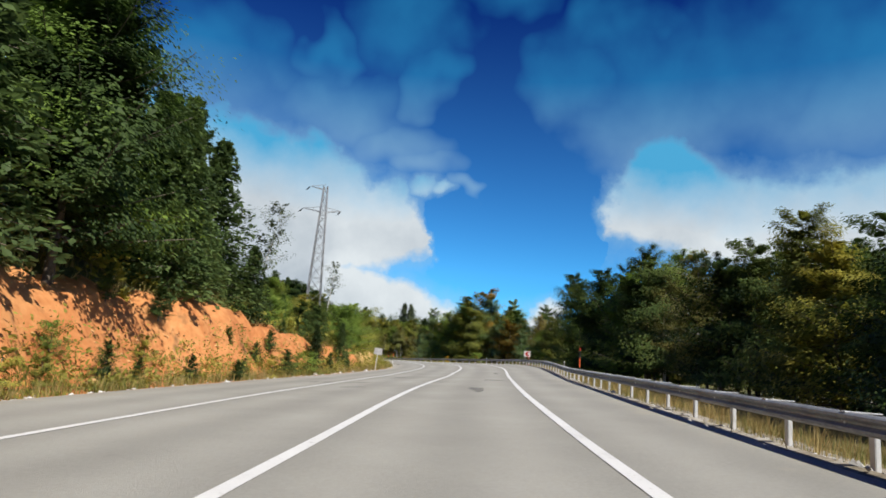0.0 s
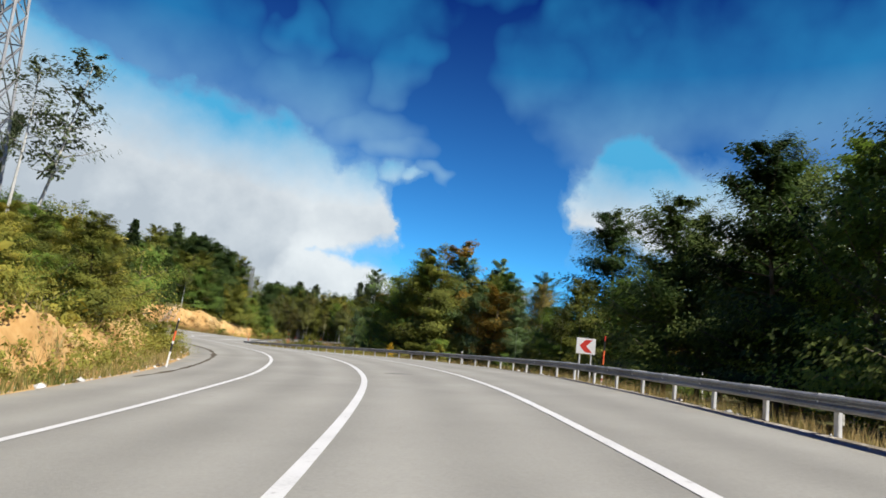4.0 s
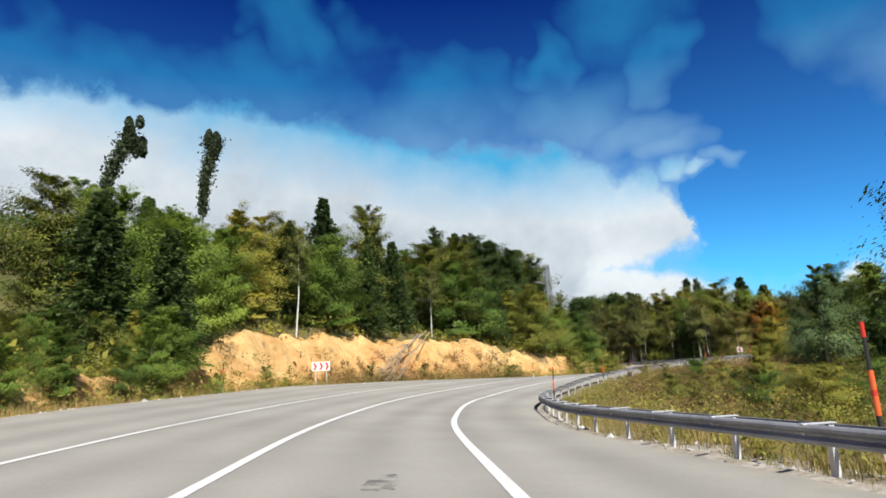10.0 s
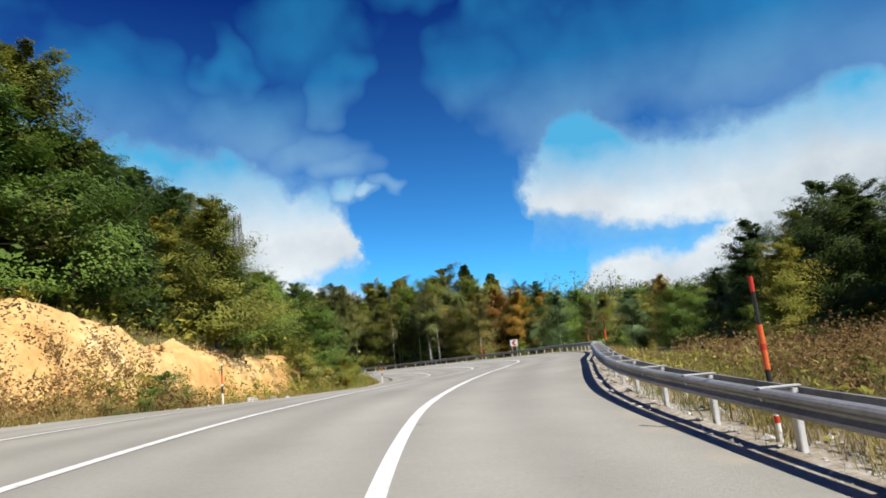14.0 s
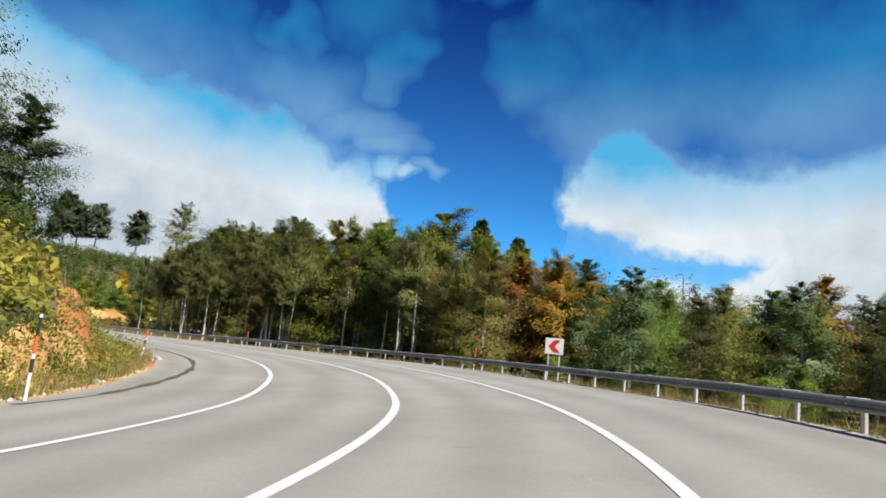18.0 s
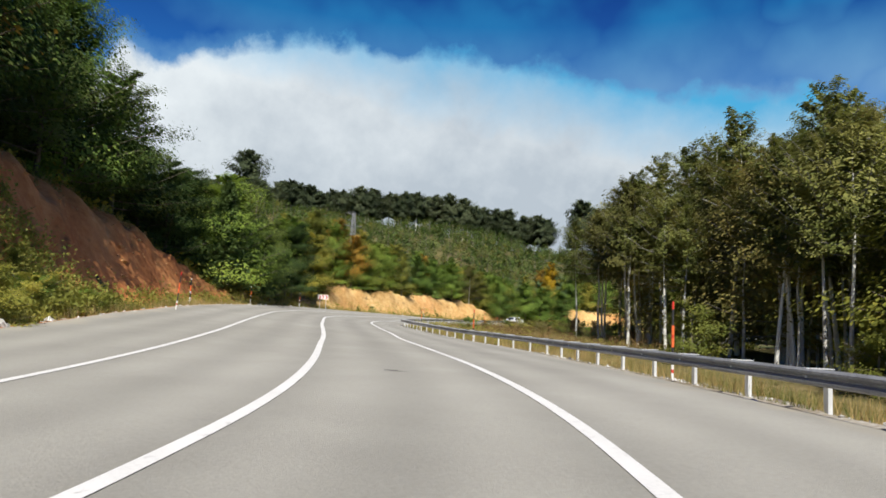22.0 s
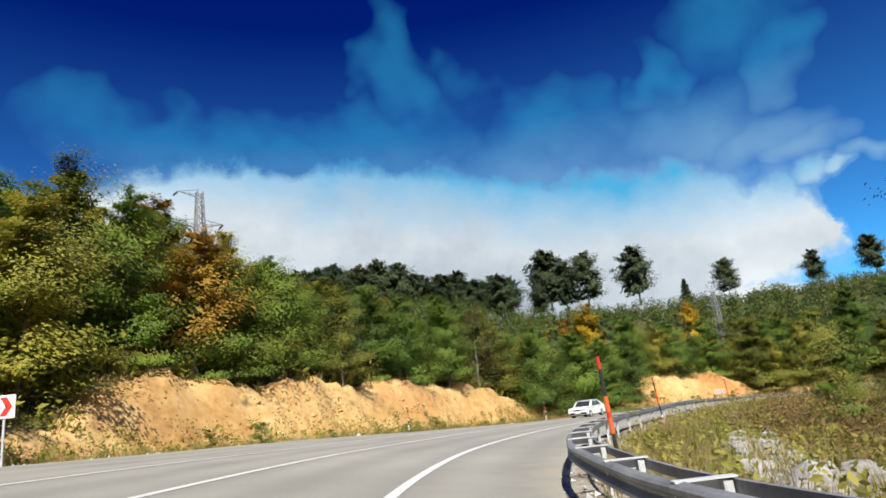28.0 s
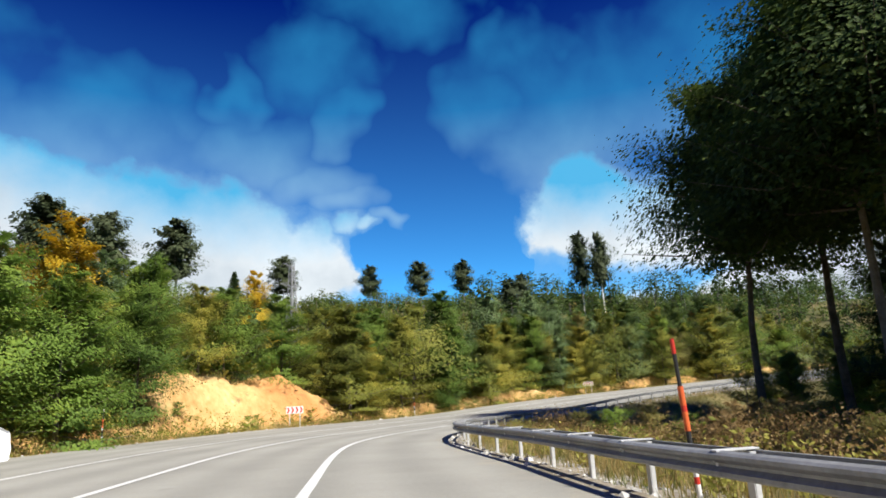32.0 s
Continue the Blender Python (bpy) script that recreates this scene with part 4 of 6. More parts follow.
# ---- lattice pylons ----
def pylon():
    root = tagged(new("lattice_pylon"), "grey steel lattice power pylon with three cross-arms", "pylon", "pylons")
    H, low, high = 17.6, 0.95, 0.24

    def half(z):
        return low + (high - low) * z / H

    corners = [(-1, -1), (1, -1), (1, 1), (-1, 1)]
    for sx, sy in corners:
        bm = bmesh.new()
        strut(bm, (sx * low, sy * low, -0.5), (sx * high, sy * high, H), 0.1)
        part("leg", bm, STEEL, root)
    levels = [0]
    while levels[-1] < H - 0.6:
        levels.append(min(H, levels[-1] + 2.1 * half(levels[-1]) + 0.15))
    for k in range(4):
        (ax, ay), (bx, by) = corners[k], corners[(k + 1) % 4]
        bm = bmesh.new()
        for n, (z0, z1) in enumerate(zip(levels[:-1], levels[1:])):
            p, q = half(z0), half(z1)
            strut(bm, (ax * p, ay * p, z0), (bx * q, by * q, z1), 0.05)
            strut(bm, (bx * p, by * p, z0), (ax * q, ay * q, z1), 0.05)
            if n % 2 == 0:
                strut(bm, (ax * q, ay * q, z1), (bx * q, by * q, z1), 0.05)
        part("lattice_face", bm, STEEL, root)
    for side, z, reach in ((-1, H - 3.0, 2.5), (1, H - 3.0, 2.2), (-1, H - 0.1, 1.9)):
        bm = bmesh.new()
        tip = (side * reach, 0, z - 0.05)
        for sy in (-1, 1):
            strut(bm, (side * half(z), sy * half(z), z - 0.35), tip, 0.06)
        strut(bm, (0, 0, z + 0.35), tip, 0.05)
        strut(bm, (side * reach * 0.5, 0, z + 0.15), (side * reach * 0.5, 0.0, z - 0.25), 0.04)
        arm = part("cross_arm", bm, STEEL, root)
        bm = bmesh.new()
        for k in range(5):
            o = 0.14 * k + 0.2
            tube(bm, (side * reach - side * 0 - 0.5 * o, 0, z - 0.55 * o - 0.05), (side * reach - 0.5 * o - 0.05, 0, z - 0.55 * o - 0.11), 0.1, 0.06, n=8)
        strut(bm, tip, (side * reach - 0.55, 0, z - 0.62), 0.04)
        part("insulator", bm, BLACK, arm)
    return root


first_pylon = pylon()
first_pylon.matrix_basis = Matrix.Translation((-16.4, 76.2, 20.8 - 17.6)) @ Matrix.Rotation(radians(6), 4, "Z")
copy_thing(first_pylon, Matrix.Translation((-39.8, 216.7, 15.9 - 17.6)) @ Matrix.Rotation(radians(40), 4, "Z"))
low = ground_at(-106.3, 292.6)
copy_thing(first_pylon, Matrix.Translation((-106.3, 292.6, low)) @ Matrix.Rotation(radians(75), 4, "Z") @ Matrix.Scale((13.4 - low) / 17.6, 4))
low = ground_at(-95.5, 379.4)
copy_thing(first_pylon, Matrix.Translation((-95.5, 379.4, low)) @ Matrix.Rotation(radians(60), 4, "Z") @ Matrix.Scale((12.1 - low) / 17.6, 4))


# ---- trees ----
def tubes(paths, sides=6):
    """One mesh of tapered tubes: each path is a list of (point, radius)."""
    verts, faces, base = [], [], 0
    for path in paths:
        pts = np.array([p for p, _ in path], float)
        rad = np.array([r for _, r in path])
        t = np.gradient(pts, axis=0)
        t /= np.linalg.norm(t, axis=1)[:, None] + 1e-9
        ref = np.where(np.abs(t[:, 2:3]) > 0.8, [[1.0, 0, 0]], [[0, 0, 1.0]])
        n1 = np.cross(t, ref)
        n1 /= np.linalg.norm(n1, axis=1)[:, None]
        n2 = np.cross(t, n1)
        a = np.arange(sides) * 2 * math.pi / sides
        ring = pts[:, None] + rad[:, None, None] * (np.cos(a)[None, :, None] * n1[:, None] + np.sin(a)[None, :, None] * n2[:, None])
        verts.append(ring.reshape(-1, 3))
        i = base + np.arange(len(pts) * sides).reshape(len(pts), sides)
        j = np.roll(i, -1, 1)
        faces.append(np.stack([i[:-1], j[:-1], j[1:], i[1:]], -1).reshape(-1, 4))
        base += len(pts) * sides
    return np.concatenate(verts), np.concatenate(faces)


def sprays(rng, centres, size, flat=0.5, aim=None, out=None):
    """Small pointed leaf sprays, two triangles each, at the given centres."""
    n = len(centres)
    up = rng.normal(size=(n, 3)) * (1 - flat) + np.array([0, 0, 1.0]) * flat * 1.6
    if out is not None:      # leaves turn their faces outwards from the crown
        up = up * 0.4 + out * 0.85 + np.array([0, 0, 0.45])
    up /= np.linalg.norm(up, axis=1)[:, None]
    side = rng.normal(size=(n, 3)) if aim is None else aim + 0.5 * rng.normal(size=(n, 3))
    side -= (side * up).sum(1)[:, None] * up
    side /= np.linalg.norm(side, axis=1)[:, None] + 1e-9
    other = np.cross(up, side)
    s = (size * (0.55 + 0.9 * rng.random(n)))[:, None]
    sag = up * s * 0.18
    v = np.stack([centres - side * s, centres - other * s * 0.52 - sag * 0.4, centres + side * s - sag, centres + other * s * 0.52 + sag * 0.3], 1).reshape(-1, 3)
    i = np.arange(n)[:, None] * 4
    return v, (i + np.array([[0, 1, 2, 3]]))


def broad(seed, h, spread, n, size, base=0.22, limbs=26, lean=0.0, full=1.0, pointed=0.5, inner=0, plate=0.34, girth=1.0, loose=0.4):
    """A broadleaf tree: forked trunk with limbs, and leaf sprays in layered boughs."""
    rng = np.random.default_rng(seed)
    bend = rng.normal(size=(6, 2)) * 0.02 * h
    z = np.linspace(-0.3, h * 0.93, 8)
    cx = np.interp(z, np.linspace(0, h, 6), np.cumsum(bend[:, 0]) * 0.5) + lean * z
    cy = np.interp(z, np.linspace(0, h, 6), np.cumsum(bend[:, 1]) * 0.5)
    r0 = (0.011 * h + 0.05) * girth
    paths = [[((cx[k], cy[k], z[k]), max(r0 * (1 - 0.93 * k / 7), 0.015)) for k in range(8)]]
    pts, dirs = [], []
    per = n // limbs
    for b in range(limbs):
        f = base + (0.97 - base) * (b + rng.random()) / limbs
        zz = f * h
        g = (f - base) / (1 - base)
        reach = spread * (math.sin(math.pi * min(1, 0.18 + 0.82 * g) ** pointed) ** 0.8 * 0.95 + 0.12) * (0.7 + 0.6 * rng.random())
        a = b * 2.4 + rng.normal() * 0.5
        rise = (0.15 + 0.75 * g + 0.2 * rng.normal()) * reach
        x0, y0 = np.interp(zz, z, cx), np.interp(zz, z, cy)
        p0 = np.array([x0, y0, zz])
        p1 = p0 + np.array([math.cos(a) * reach, math.sin(a) * reach, rise])
        mid = (p0 + p1) / 2 + np.array([0, 0, -0.08 * reach])
        paths.append([(p0, r0 * 0.34 * (1 - 0.7 * g)), (mid, r0 * 0.2 * (1 - 0.6 * g)), (p1, 0.012)])
        t = 0.22 + 0.78 * rng.random(per) ** 0.8
        q = p0 + (p1 - p0) * t[:, None] + np.array([0, 0, -0.3]) * (t * (1 - t))[:, None] * reach
        fan = reach * 0.34 * (0.4 + t)
        blob = rng.normal(size=(per, 3)).clip(-1.2, 1.2) * np.stack([fan, fan, fan * plate * 0.8], 1) * full
        # sprays gather in tufts
        tuft = rng.normal(size=(max(4, per // 30), 3)).clip(-1.15, 1.15) * reach * 0.22
        blob = blob * loose + tuft[rng.integers(0, len(tuft), per)] * np.array([1, 1, plate])
        pts.append(q + blob)
        dirs.append(np.repeat([[math.cos(a), math.sin(a), 0.1]], per, 0))
    c, aim = np.concatenate(pts), np.concatenate(dirs)
    c[:, 2] = np.maximum(c[:, 2], h * base * 0.5)
    heart = np.stack([np.interp(c[:, 2], z, cx), np.interp(c[:, 2], z, cy), c[:, 2] * 0.8 + 0.2 * h * base - 0.04 * h], 1)
    away = c - heart
    away /= np.linalg.norm(away, axis=1)[:, None] + 1e-6
    v, f = sprays(rng, c, size, 0.45, aim, away)
    if inner:       # larger shaded boughs within
        k = rng.integers(0, len(c), inner)
        heart = np.array([0, 0, h * (base + 1) / 2]) + (c[k] - np.array([0, 0, h * (base + 1) / 2])) * np.array([0.62, 0.62, 0.8])
        v2, f2 = sprays(rng, heart, size * 2.2, 0.3, None, away[k])
        v, f = np.concatenate([v, v2]), np.concatenate([f, f2 + len(v)])
    return tubes(paths[:1]), tubes(paths[1:], 4), (v, f)


def conifer(seed, h, spread, n, size, base=0.08):
    rng = np.random.default_rng(seed)
    r0 = 0.010 * h + 0.05
    paths = [[((0, 0, -0.3), r0), ((0.01 * h, 0, h * 0.5), r0 * 0.55), ((0, 0.01 * h, h), 0.012)]]
    whorls = int(h * 2.0)
    boughs = whorls * 6
    per = max(6, n // boughs)
    pts, dirs = [], []
    for b in range(boughs):
        f = base + (1 - base) * (b // 6 + 0.3 * rng.random()) / whorls
        reach = spread * (1.02 - f) ** 0.85 * (0.72 + 0.5 * rng.random()) + 0.12
        a = b * 1.047 + rng.normal() * 0.25 + (b // 6) * 0.5
        p0 = np.array([0, 0, f * h])
        p1 = p0 + np.array([math.cos(a) * reach, math.sin(a) * reach, reach * (0.25 * f - 0.22)])
        if b % 2 == 0:
            paths.append([(p0, 0.03), (p1, 0.008)])
        t = 0.12 + 0.92 * rng.random(per)
        q = p0 + (p1 - p0) * t[:, None]
        pts.append(q + rng.normal(size=(per, 3)) * np.stack([reach * 0.14 * (1.3 - t)] * 2 + [np.full(per, 0.10 + 0.03 * reach)], 1))
        dirs.append(np.repeat([[math.cos(a), math.sin(a), -0.25]], per, 0))
    return tubes(paths[:1]), tubes(paths[1:], 4), sprays(rng, np.concatenate(pts), size, 0.6, np.concatenate(dirs))


def slender(seed, h, spread, n, size, bare=0.45, limbs=44):
    """A drawn-up forest birch or aspen: long pale stem, thin airy crown."""
    return broad(seed, h, spread, n, size, bare, limbs, 0.02, 1.25, 0.6, n // 12, 0.75, 0.62, 0.25)


def tufted(seed, h, n, size, lean=0.1):
    """A tall lopped pine: stem furred with shoots, a dense tuft on top."""
    rng = np.random.default_rng(seed)
    z = np.linspace(-0.3, h, 9)
    cx = lean * z + 0.25 * np.sin(z * 0.5)
    paths = [[((cx[k], 0, z[k]), 0.2 * (1 - 0.8 * k / 8)) for k in range(9)]]
    k = n // 2
    zz = h * (0.35 + 0.6 * rng.random(k))
    stem = np.stack([np.interp(zz, z, cx), 0 * zz, zz], 1) + rng.normal(size=(k, 3)) * np.stack([0.25 + 0.5 * (zz / h) ** 3] * 2 + [0.2 + 0 * zz], 1)
    ball = rng.normal(size=(n - k, 3))
    ball *= np.minimum(1, 1.3 / np.linalg.norm(ball, axis=1))[:, None]
    knots = rng.normal(size=(16, 3)) * 0.75
    ball = ball * 0.42 + knots[rng.integers(0, 16, n - k)]
    top = np.array([cx[-1], 0, h * 0.9]) + ball * np.array([0.75, 0.75, 1.3])
    for b in range(14):
        q = top[rng.integers(0, len(top))]
        f = 0.75 + 0.2 * rng.random()
        paths.append([((np.interp(f * h, z, cx), 0, f * h), 0.06), (tuple(q), 0.012)])
    return tubes(paths[:1]), tubes(paths[1:], 4), sprays(rng, np.concatenate([stem, top]), size, 0.3)


def umbrella(seed, h, spread, n, size):
    """A ridge beech left standing: bare stem, flat rounded crown."""
    return broad(seed, h, spread, n, size, 0.42, 40, 0.0, 1.15, 0.7, 520, 0.85, 1.35, 0.3)


def shrub(seed, h, spread, n, size):
    return broad(seed, h, spread, n, size, 0.02, 16, 0.0, 1.15, 0.6)


KINDS = {}


def tree_kind(name, shape, bark, foliage, label, category="tree"):
    (tv, tf), (bv, bf), (lv, lf) = shape
    root = tagged(new(name), label, category)
    part("trunk", mesh_of("trunk", tv, tf, bark, True), parent=root)
    tagged(part("limb", mesh_of("limb", bv, bf, GREY_BARK if bark is PALE_BARK else bark, True), parent=root), kind="stuff")
    part("crown", mesh_of("crown", lv, lf, foliage), parent=root)
    KINDS.setdefault(name, []).append([root, False])
    return root


def plant(name, x, y, scale, rng, lean=0.0, variant=None, z=None, squash=1.0, turn=None):
    """Plants one tree of the named kind; the first of each variant is moved, the rest are copies."""
    pool = KINDS[name]
    slot = pool[rng.randrange(len(pool)) if variant is None else variant % len(pool)]
    zz = (ground_at(x, y) if z is None else z) - 0.1
    m = Matrix.Translation((x, y, zz)) @ Matrix.Rotation(rng.random() * 6.28 if turn is None else radians(turn), 4, "Z") @ Matrix.Rotation(lean, 4, "X")
    size = Matrix.Diagonal((scale * squash, scale * squash, scale, 1))
    if slot[1]:
        ob = copy_thing(slot[0], m)
        ob.matrix_basis = m @ size
    else:
        slot[0].matrix_basis = m @ size
        slot[1] = True


# templates are about ten metres tall
for k in range(3):
    tree_kind("fir_tree", conifer(10 + k, 10, 2.5 + 0.3 * k, 10500, 0.15), BARK, FIR, "dark green fir with drooping boughs on the roadside slope")
    tree_kind("beech_tree", broad(20 + k, 10, 2.9 + 0.4 * k, 24000, 0.082, 0.05, limbs=42, inner=1500, plate=0.3, loose=0.36), BARK, GREEN, "green beech with layered leafy boughs")
    tree_kind("dark_beech", broad(30 + k, 10, 2.7 + 0.3 * k, 24000, 0.082, 0.09, limbs=42, inner=1500, plate=0.3, loose=0.36), BARK, DARK, "tall shaded dark green beech")
    tree_kind("olive_beech", broad(40 + k, 10, 2.7 + 0.4 * k, 24000, 0.082, 0.06, limbs=42, inner=1500, plate=0.3, loose=0.36), BARK, OLIVE, "yellow-green beech turning in early autumn")
    tree_kind("slender_birch", slender(50 + k, 10, 1.35 + 0.25 * k, 5600, 0.072, 0.5), PALE_BARK, (BIRCH, RUSSET, BIRCH)[k], "slender pale-stemmed tree with a thin airy crown")
    tree_kind("bush", shrub(60 + k, 3, 1.5, 6500, 0.05), BARK, (WEED, GREEN, OLIVE)[k], "leafy green roadside bush", "bush")
for k in range(2):
    tree_kind("dry_bush", shrub(65 + k, 3, 1.5, 5200, 0.05), BARK, (HEATH, RUSSET)[k], "brownish dry shrub on the meadow", "bush")
for k in range(3):
    tree_kind("brown_beech", broad(120 + k, 10, 2.5 + 0.3 * k, 20000, 0.075, 0.12, limbs=42, inner=900, plate=0.6), PALE_BARK, RUSSET, "brown-green beech thinning in early autumn")
for k in range(2):
    tree_kind("rust_beech", broad(70 + k, 10, 2.6, 9000, 0.12, inner=600, plate=0.6), BARK, RUST, "rust-red autumn beech in the forest edge")
    tree_kind("amber_beech", broad(75 + k, 10, 2.8, 9000, 0.12, 0.15, inner=600, plate=0.5), BARK, AMBER, "amber and orange autumn beech in the woods")
    tree_kind("gold_tree", broad(80 + k, 10, 2.5, 8000, 0.12, 0.1, inner=600, plate=0.6), BARK, GOLD, "bright golden yellow autumn tree")
    tree_kind("poplar", broad(85 + k, 10, 2.2, 15000, 0.088, 0.06, 38, inner=900, plate=0.6), PALE_BARK, BLUEGREEN, "pale blue-green poplar with upright boughs")
    tree_kind("ridge_tree", umbrella(90 + k, 14, 2.7 + 0.5 * k, 7000, 0.26), PALE_BARK, RIDGE, "tall dark beech with bare stem on the ridge")
    tree_kind("lopped_pine", tufted(95 + k, 16, 6000, 0.2, (0.13, 0.33)[k]), BARK, RIDGE, "tall lopped tree with tufted top and shaggy stem")
for k in range(2):
    tree_kind("tall_beech", broad(110 + k, 22, 6.0, 44000, 0.145, 0.44, 60, inner=6000, plate=0.7, loose=0.25), BARK, DARK, "very tall dark beech with a high spreading crown")
tree_kind("bare_tree", broad(98, 10, 1.7, 1500, 0.11, 0.4, 22, 0.2, 1.1, 0.6, 0, 0.8, 0.7), PALE_BARK, RIDGE, "thin wind-bent tree with few leaves beside the pylon")
tree_kind("grey_tree", broad(99, 10, 2.4, 3000, 0.085, 0.3, 34, plate=0.7, loose=0.25), PALE_BARK, OLIVE, "half-bare grey-branched tree in the forest edge")


def scatter(u0, u1, out0, out1, gap, high, mix, side, seed, drop=0.0, top=None):
    """Plants a stand between u0 and u1, from out0 to out1 metres beyond the road's edge; top gives the level of its canopy."""
    rng = random.Random(seed)
    names, weights = zip(*mix)
    u = u0
    while u < u1:
        first = out0 if out0 is not None else 2.3 + 0.85 * float(CUT(u)) + 0.25 * max(0.0, high[1] - 8)
        out = first + gap * 0.4 * rng.random()
        while out < out1:
            if rng.random() >= drop:
                uu = u + (rng.random() - 0.5) * gap * 0.09
                oo = out + (rng.random() - 0.5) * gap * 0.7
                d = float(LEFT(uu)) - oo if side < 0 else float(RAIL(uu)) + oo
                px, py = (float(v) for v in spot(uu, d))
                nu, nd = nearest(np.array([px]), np.array([py]))
                room = float(LEFT(nu)[0] - nd[0]) if nd[0] < 0 else float(nd[0] - RAIL(nu)[0])
                if room > min(oo, first) * 0.8:
                    name = rng.choices(names, weights)[0]
                    tall = KINDS[name][0][0].get("tall", 10.0)
                    size = high[0] + (high[1] - high[0]) * rng.random()
                    if top is not None:
                        size *= max(2.5, float(top(uu)) - ground_at(px, py))
                    plant(name, px, py, size / tall, rng, squash=(0.85 + 0.35 * rng.random()) * (min(1.0, 11 / size) ** 0.35))
            out += gap * (0.8 + 0.5 * rng.random()) * (1 + 0.02 * (out - first))
        u += gap / 10.3 * (0.85 + 0.3 * rng.random())


for pool in KINDS.values():
    for slot in pool:
        slot[0]["tall"] = {"bush": 3.0, "dry_bush": 3.0, "ridge_tree": 14.0, "lopped_pine": 16.0, "tall_beech": 22.0}.get(slot[0].name.split(".")[0], 10.0)

# levels of the canopy along the valley side: at the edge of the woods and deeper in
CANOPY = table("-3:9 2.5:9.3 3.1:11.3 3.6:13 4.2:12.6 4.7:10.8 5.2:13 5.6:15 6.6:15.5 7.1:13 7.5:12.3 7.9:13.5 8.1:14 8.35:9 8.7:6.8 9.1:7.5 9.6:10.5 10.3:11.8 10.8:15 11.4:12.5 12.4:11 12.9:8 14:7 16.2:6 17:6.4 17.8:7 18.9:6.5 19.4:6 20.3:5.6 21.3:6.5 21.9:6.6 22.3:9.5 22.7:11.5 24:12.6 27:12.8")
DEEP = table("-3:9 19:8 20.3:6.8 21.4:8 22.1:8.2 22.6:12 23:14.6 23.5:13.9 24.2:13.8 24.9:15 26:15.6 28:16")
# slope side, stand by stand
# up to u 4.4 the dark kinds carry the slope's shade in their leaf colour
scatter(-2.5, 2.65, 4.7, 15, 3.0, (9, 12.0), [("fir_tree", 8), ("dark_beech", 2), ("beech_tree", 2), ("olive_beech", 1)], -1, 1)
scatter(2.65, 3.2, 4.2, 14, 3.2, (3.2, 5), [("fir_tree", 4), ("dark_beech", 3), ("beech_tree", 1)], -1, 30)
scatter(3.2, 4.4, 2.4, 15, 2.8, (2.2, 3.8), [("dark_beech", 4), ("fir_tree", 1), ("beech_tree", 1)], -1, 38)
scatter(4.4, 8.7, 2.9, 15, 3.0, (2.4, 4.4), [("beech_tree", 3), ("olive_beech", 3), ("bush", 2), ("fir_tree", 1)], -1, 2)
scatter(8.9, 11.8, None, 19, 3.0, (2, 3.8), [("beech_tree", 3), ("olive_beech", 2), ("bush", 1)], -1, 3)
scatter(11.9, 13.0, 1.4, 18, 2.7, (2.4, 4.4), [("beech_tree", 4), ("olive_beech", 2), ("bush", 2)], -1, 31)
scatter(13.0, 17.2, None, 18, 3.5, (6.5, 10), [("fir_tree", 3), ("beech_tree", 4), ("olive_beech", 3), ("slender_birch", 1)], -1, 4)
scatter(17.3, 19.2, 4.0, 16, 3.4, (4, 6.5), [("olive_beech", 3), ("beech_tree", 3), ("bush", 2)], -1, 5)
scatter(19.2, 21.4, 7.0, 16, 3.4, (2.0, 3.2), [("olive_beech", 3), ("beech_tree", 3), ("bush", 2)], -1, 54)
scatter(21.9, 22.7, None, 22, 3.4, (5.8, 8.0), [("dark_beech", 6), ("beech_tree", 2), ("olive_beech", 1)], -1, 61)
scatter(22.7, 26.1, None, 24, 3.4, (10, 14), [("dark_beech", 8), ("beech_tree", 1.5), ("fir_tree", 2), ("amber_beech", 0.35), ("olive_beech", 0.4)], -1, 6)
scatter(26.1, 27.3, None, 20, 3.3, (8.2, 11.0), [("dark_beech", 6), ("beech_tree", 2), ("fir_tree", 1.5), ("amber_beech", 0.5), ("olive_beech", 0.6)], -1, 58)
scatter(27.3, 28.2, 4.0, 20, 3.3, (8.2, 11.0), [("dark_beech", 6), ("beech_tree", 2), ("fir_tree", 1.5), ("amber_beech", 0.5), ("olive_beech", 0.6)], -1, 59)
scatter(28.2, 29.5, 2.6, 20, 3.4, (7.4, 9.4), [("beech_tree", 3), ("dark_beech", 5), ("olive_beech", 0.7), ("brown_beech", 1)], -1, 7)
scatter(29.9, 30.8, None, 19, 3.1, (7.8, 10.6), [("beech_tree", 5), ("olive_beech", 5.5), ("amber_beech", 1.0), ("brown_beech", 0.6), ("poplar", 0.8)], -1, 60)
scatter(30.8, 33.7, None, 18, 3.1, (6.2, 8.4), [("beech_tree", 6), ("olive_beech", 4), ("amber_beech", 0.5), ("brown_beech", 0.6), ("poplar", 0.8)], -1, 8)
scatter(33.9, 35.4, 1.6, 20, 2.9, (6.4, 9.0), [("beech_tree", 4), ("olive_beech", 2), ("poplar", 2)], -1, 32)
scatter(35.5, 36.9, None, 20, 3.0, (5.5, 8.5), [("beech_tree", 3), ("olive_beech", 3), ("amber_beech", 1), ("poplar", 1)], -1, 9)
scatter(37.0, 44.5, 2.2, 20, 3.4, (5.0, 9.5), [("beech_tree", 4), ("olive_beech", 4), ("poplar", 2), ("bush", 1), ("amber_beech", 0.15), ("brown_beech", 0.6)], -1, 33)
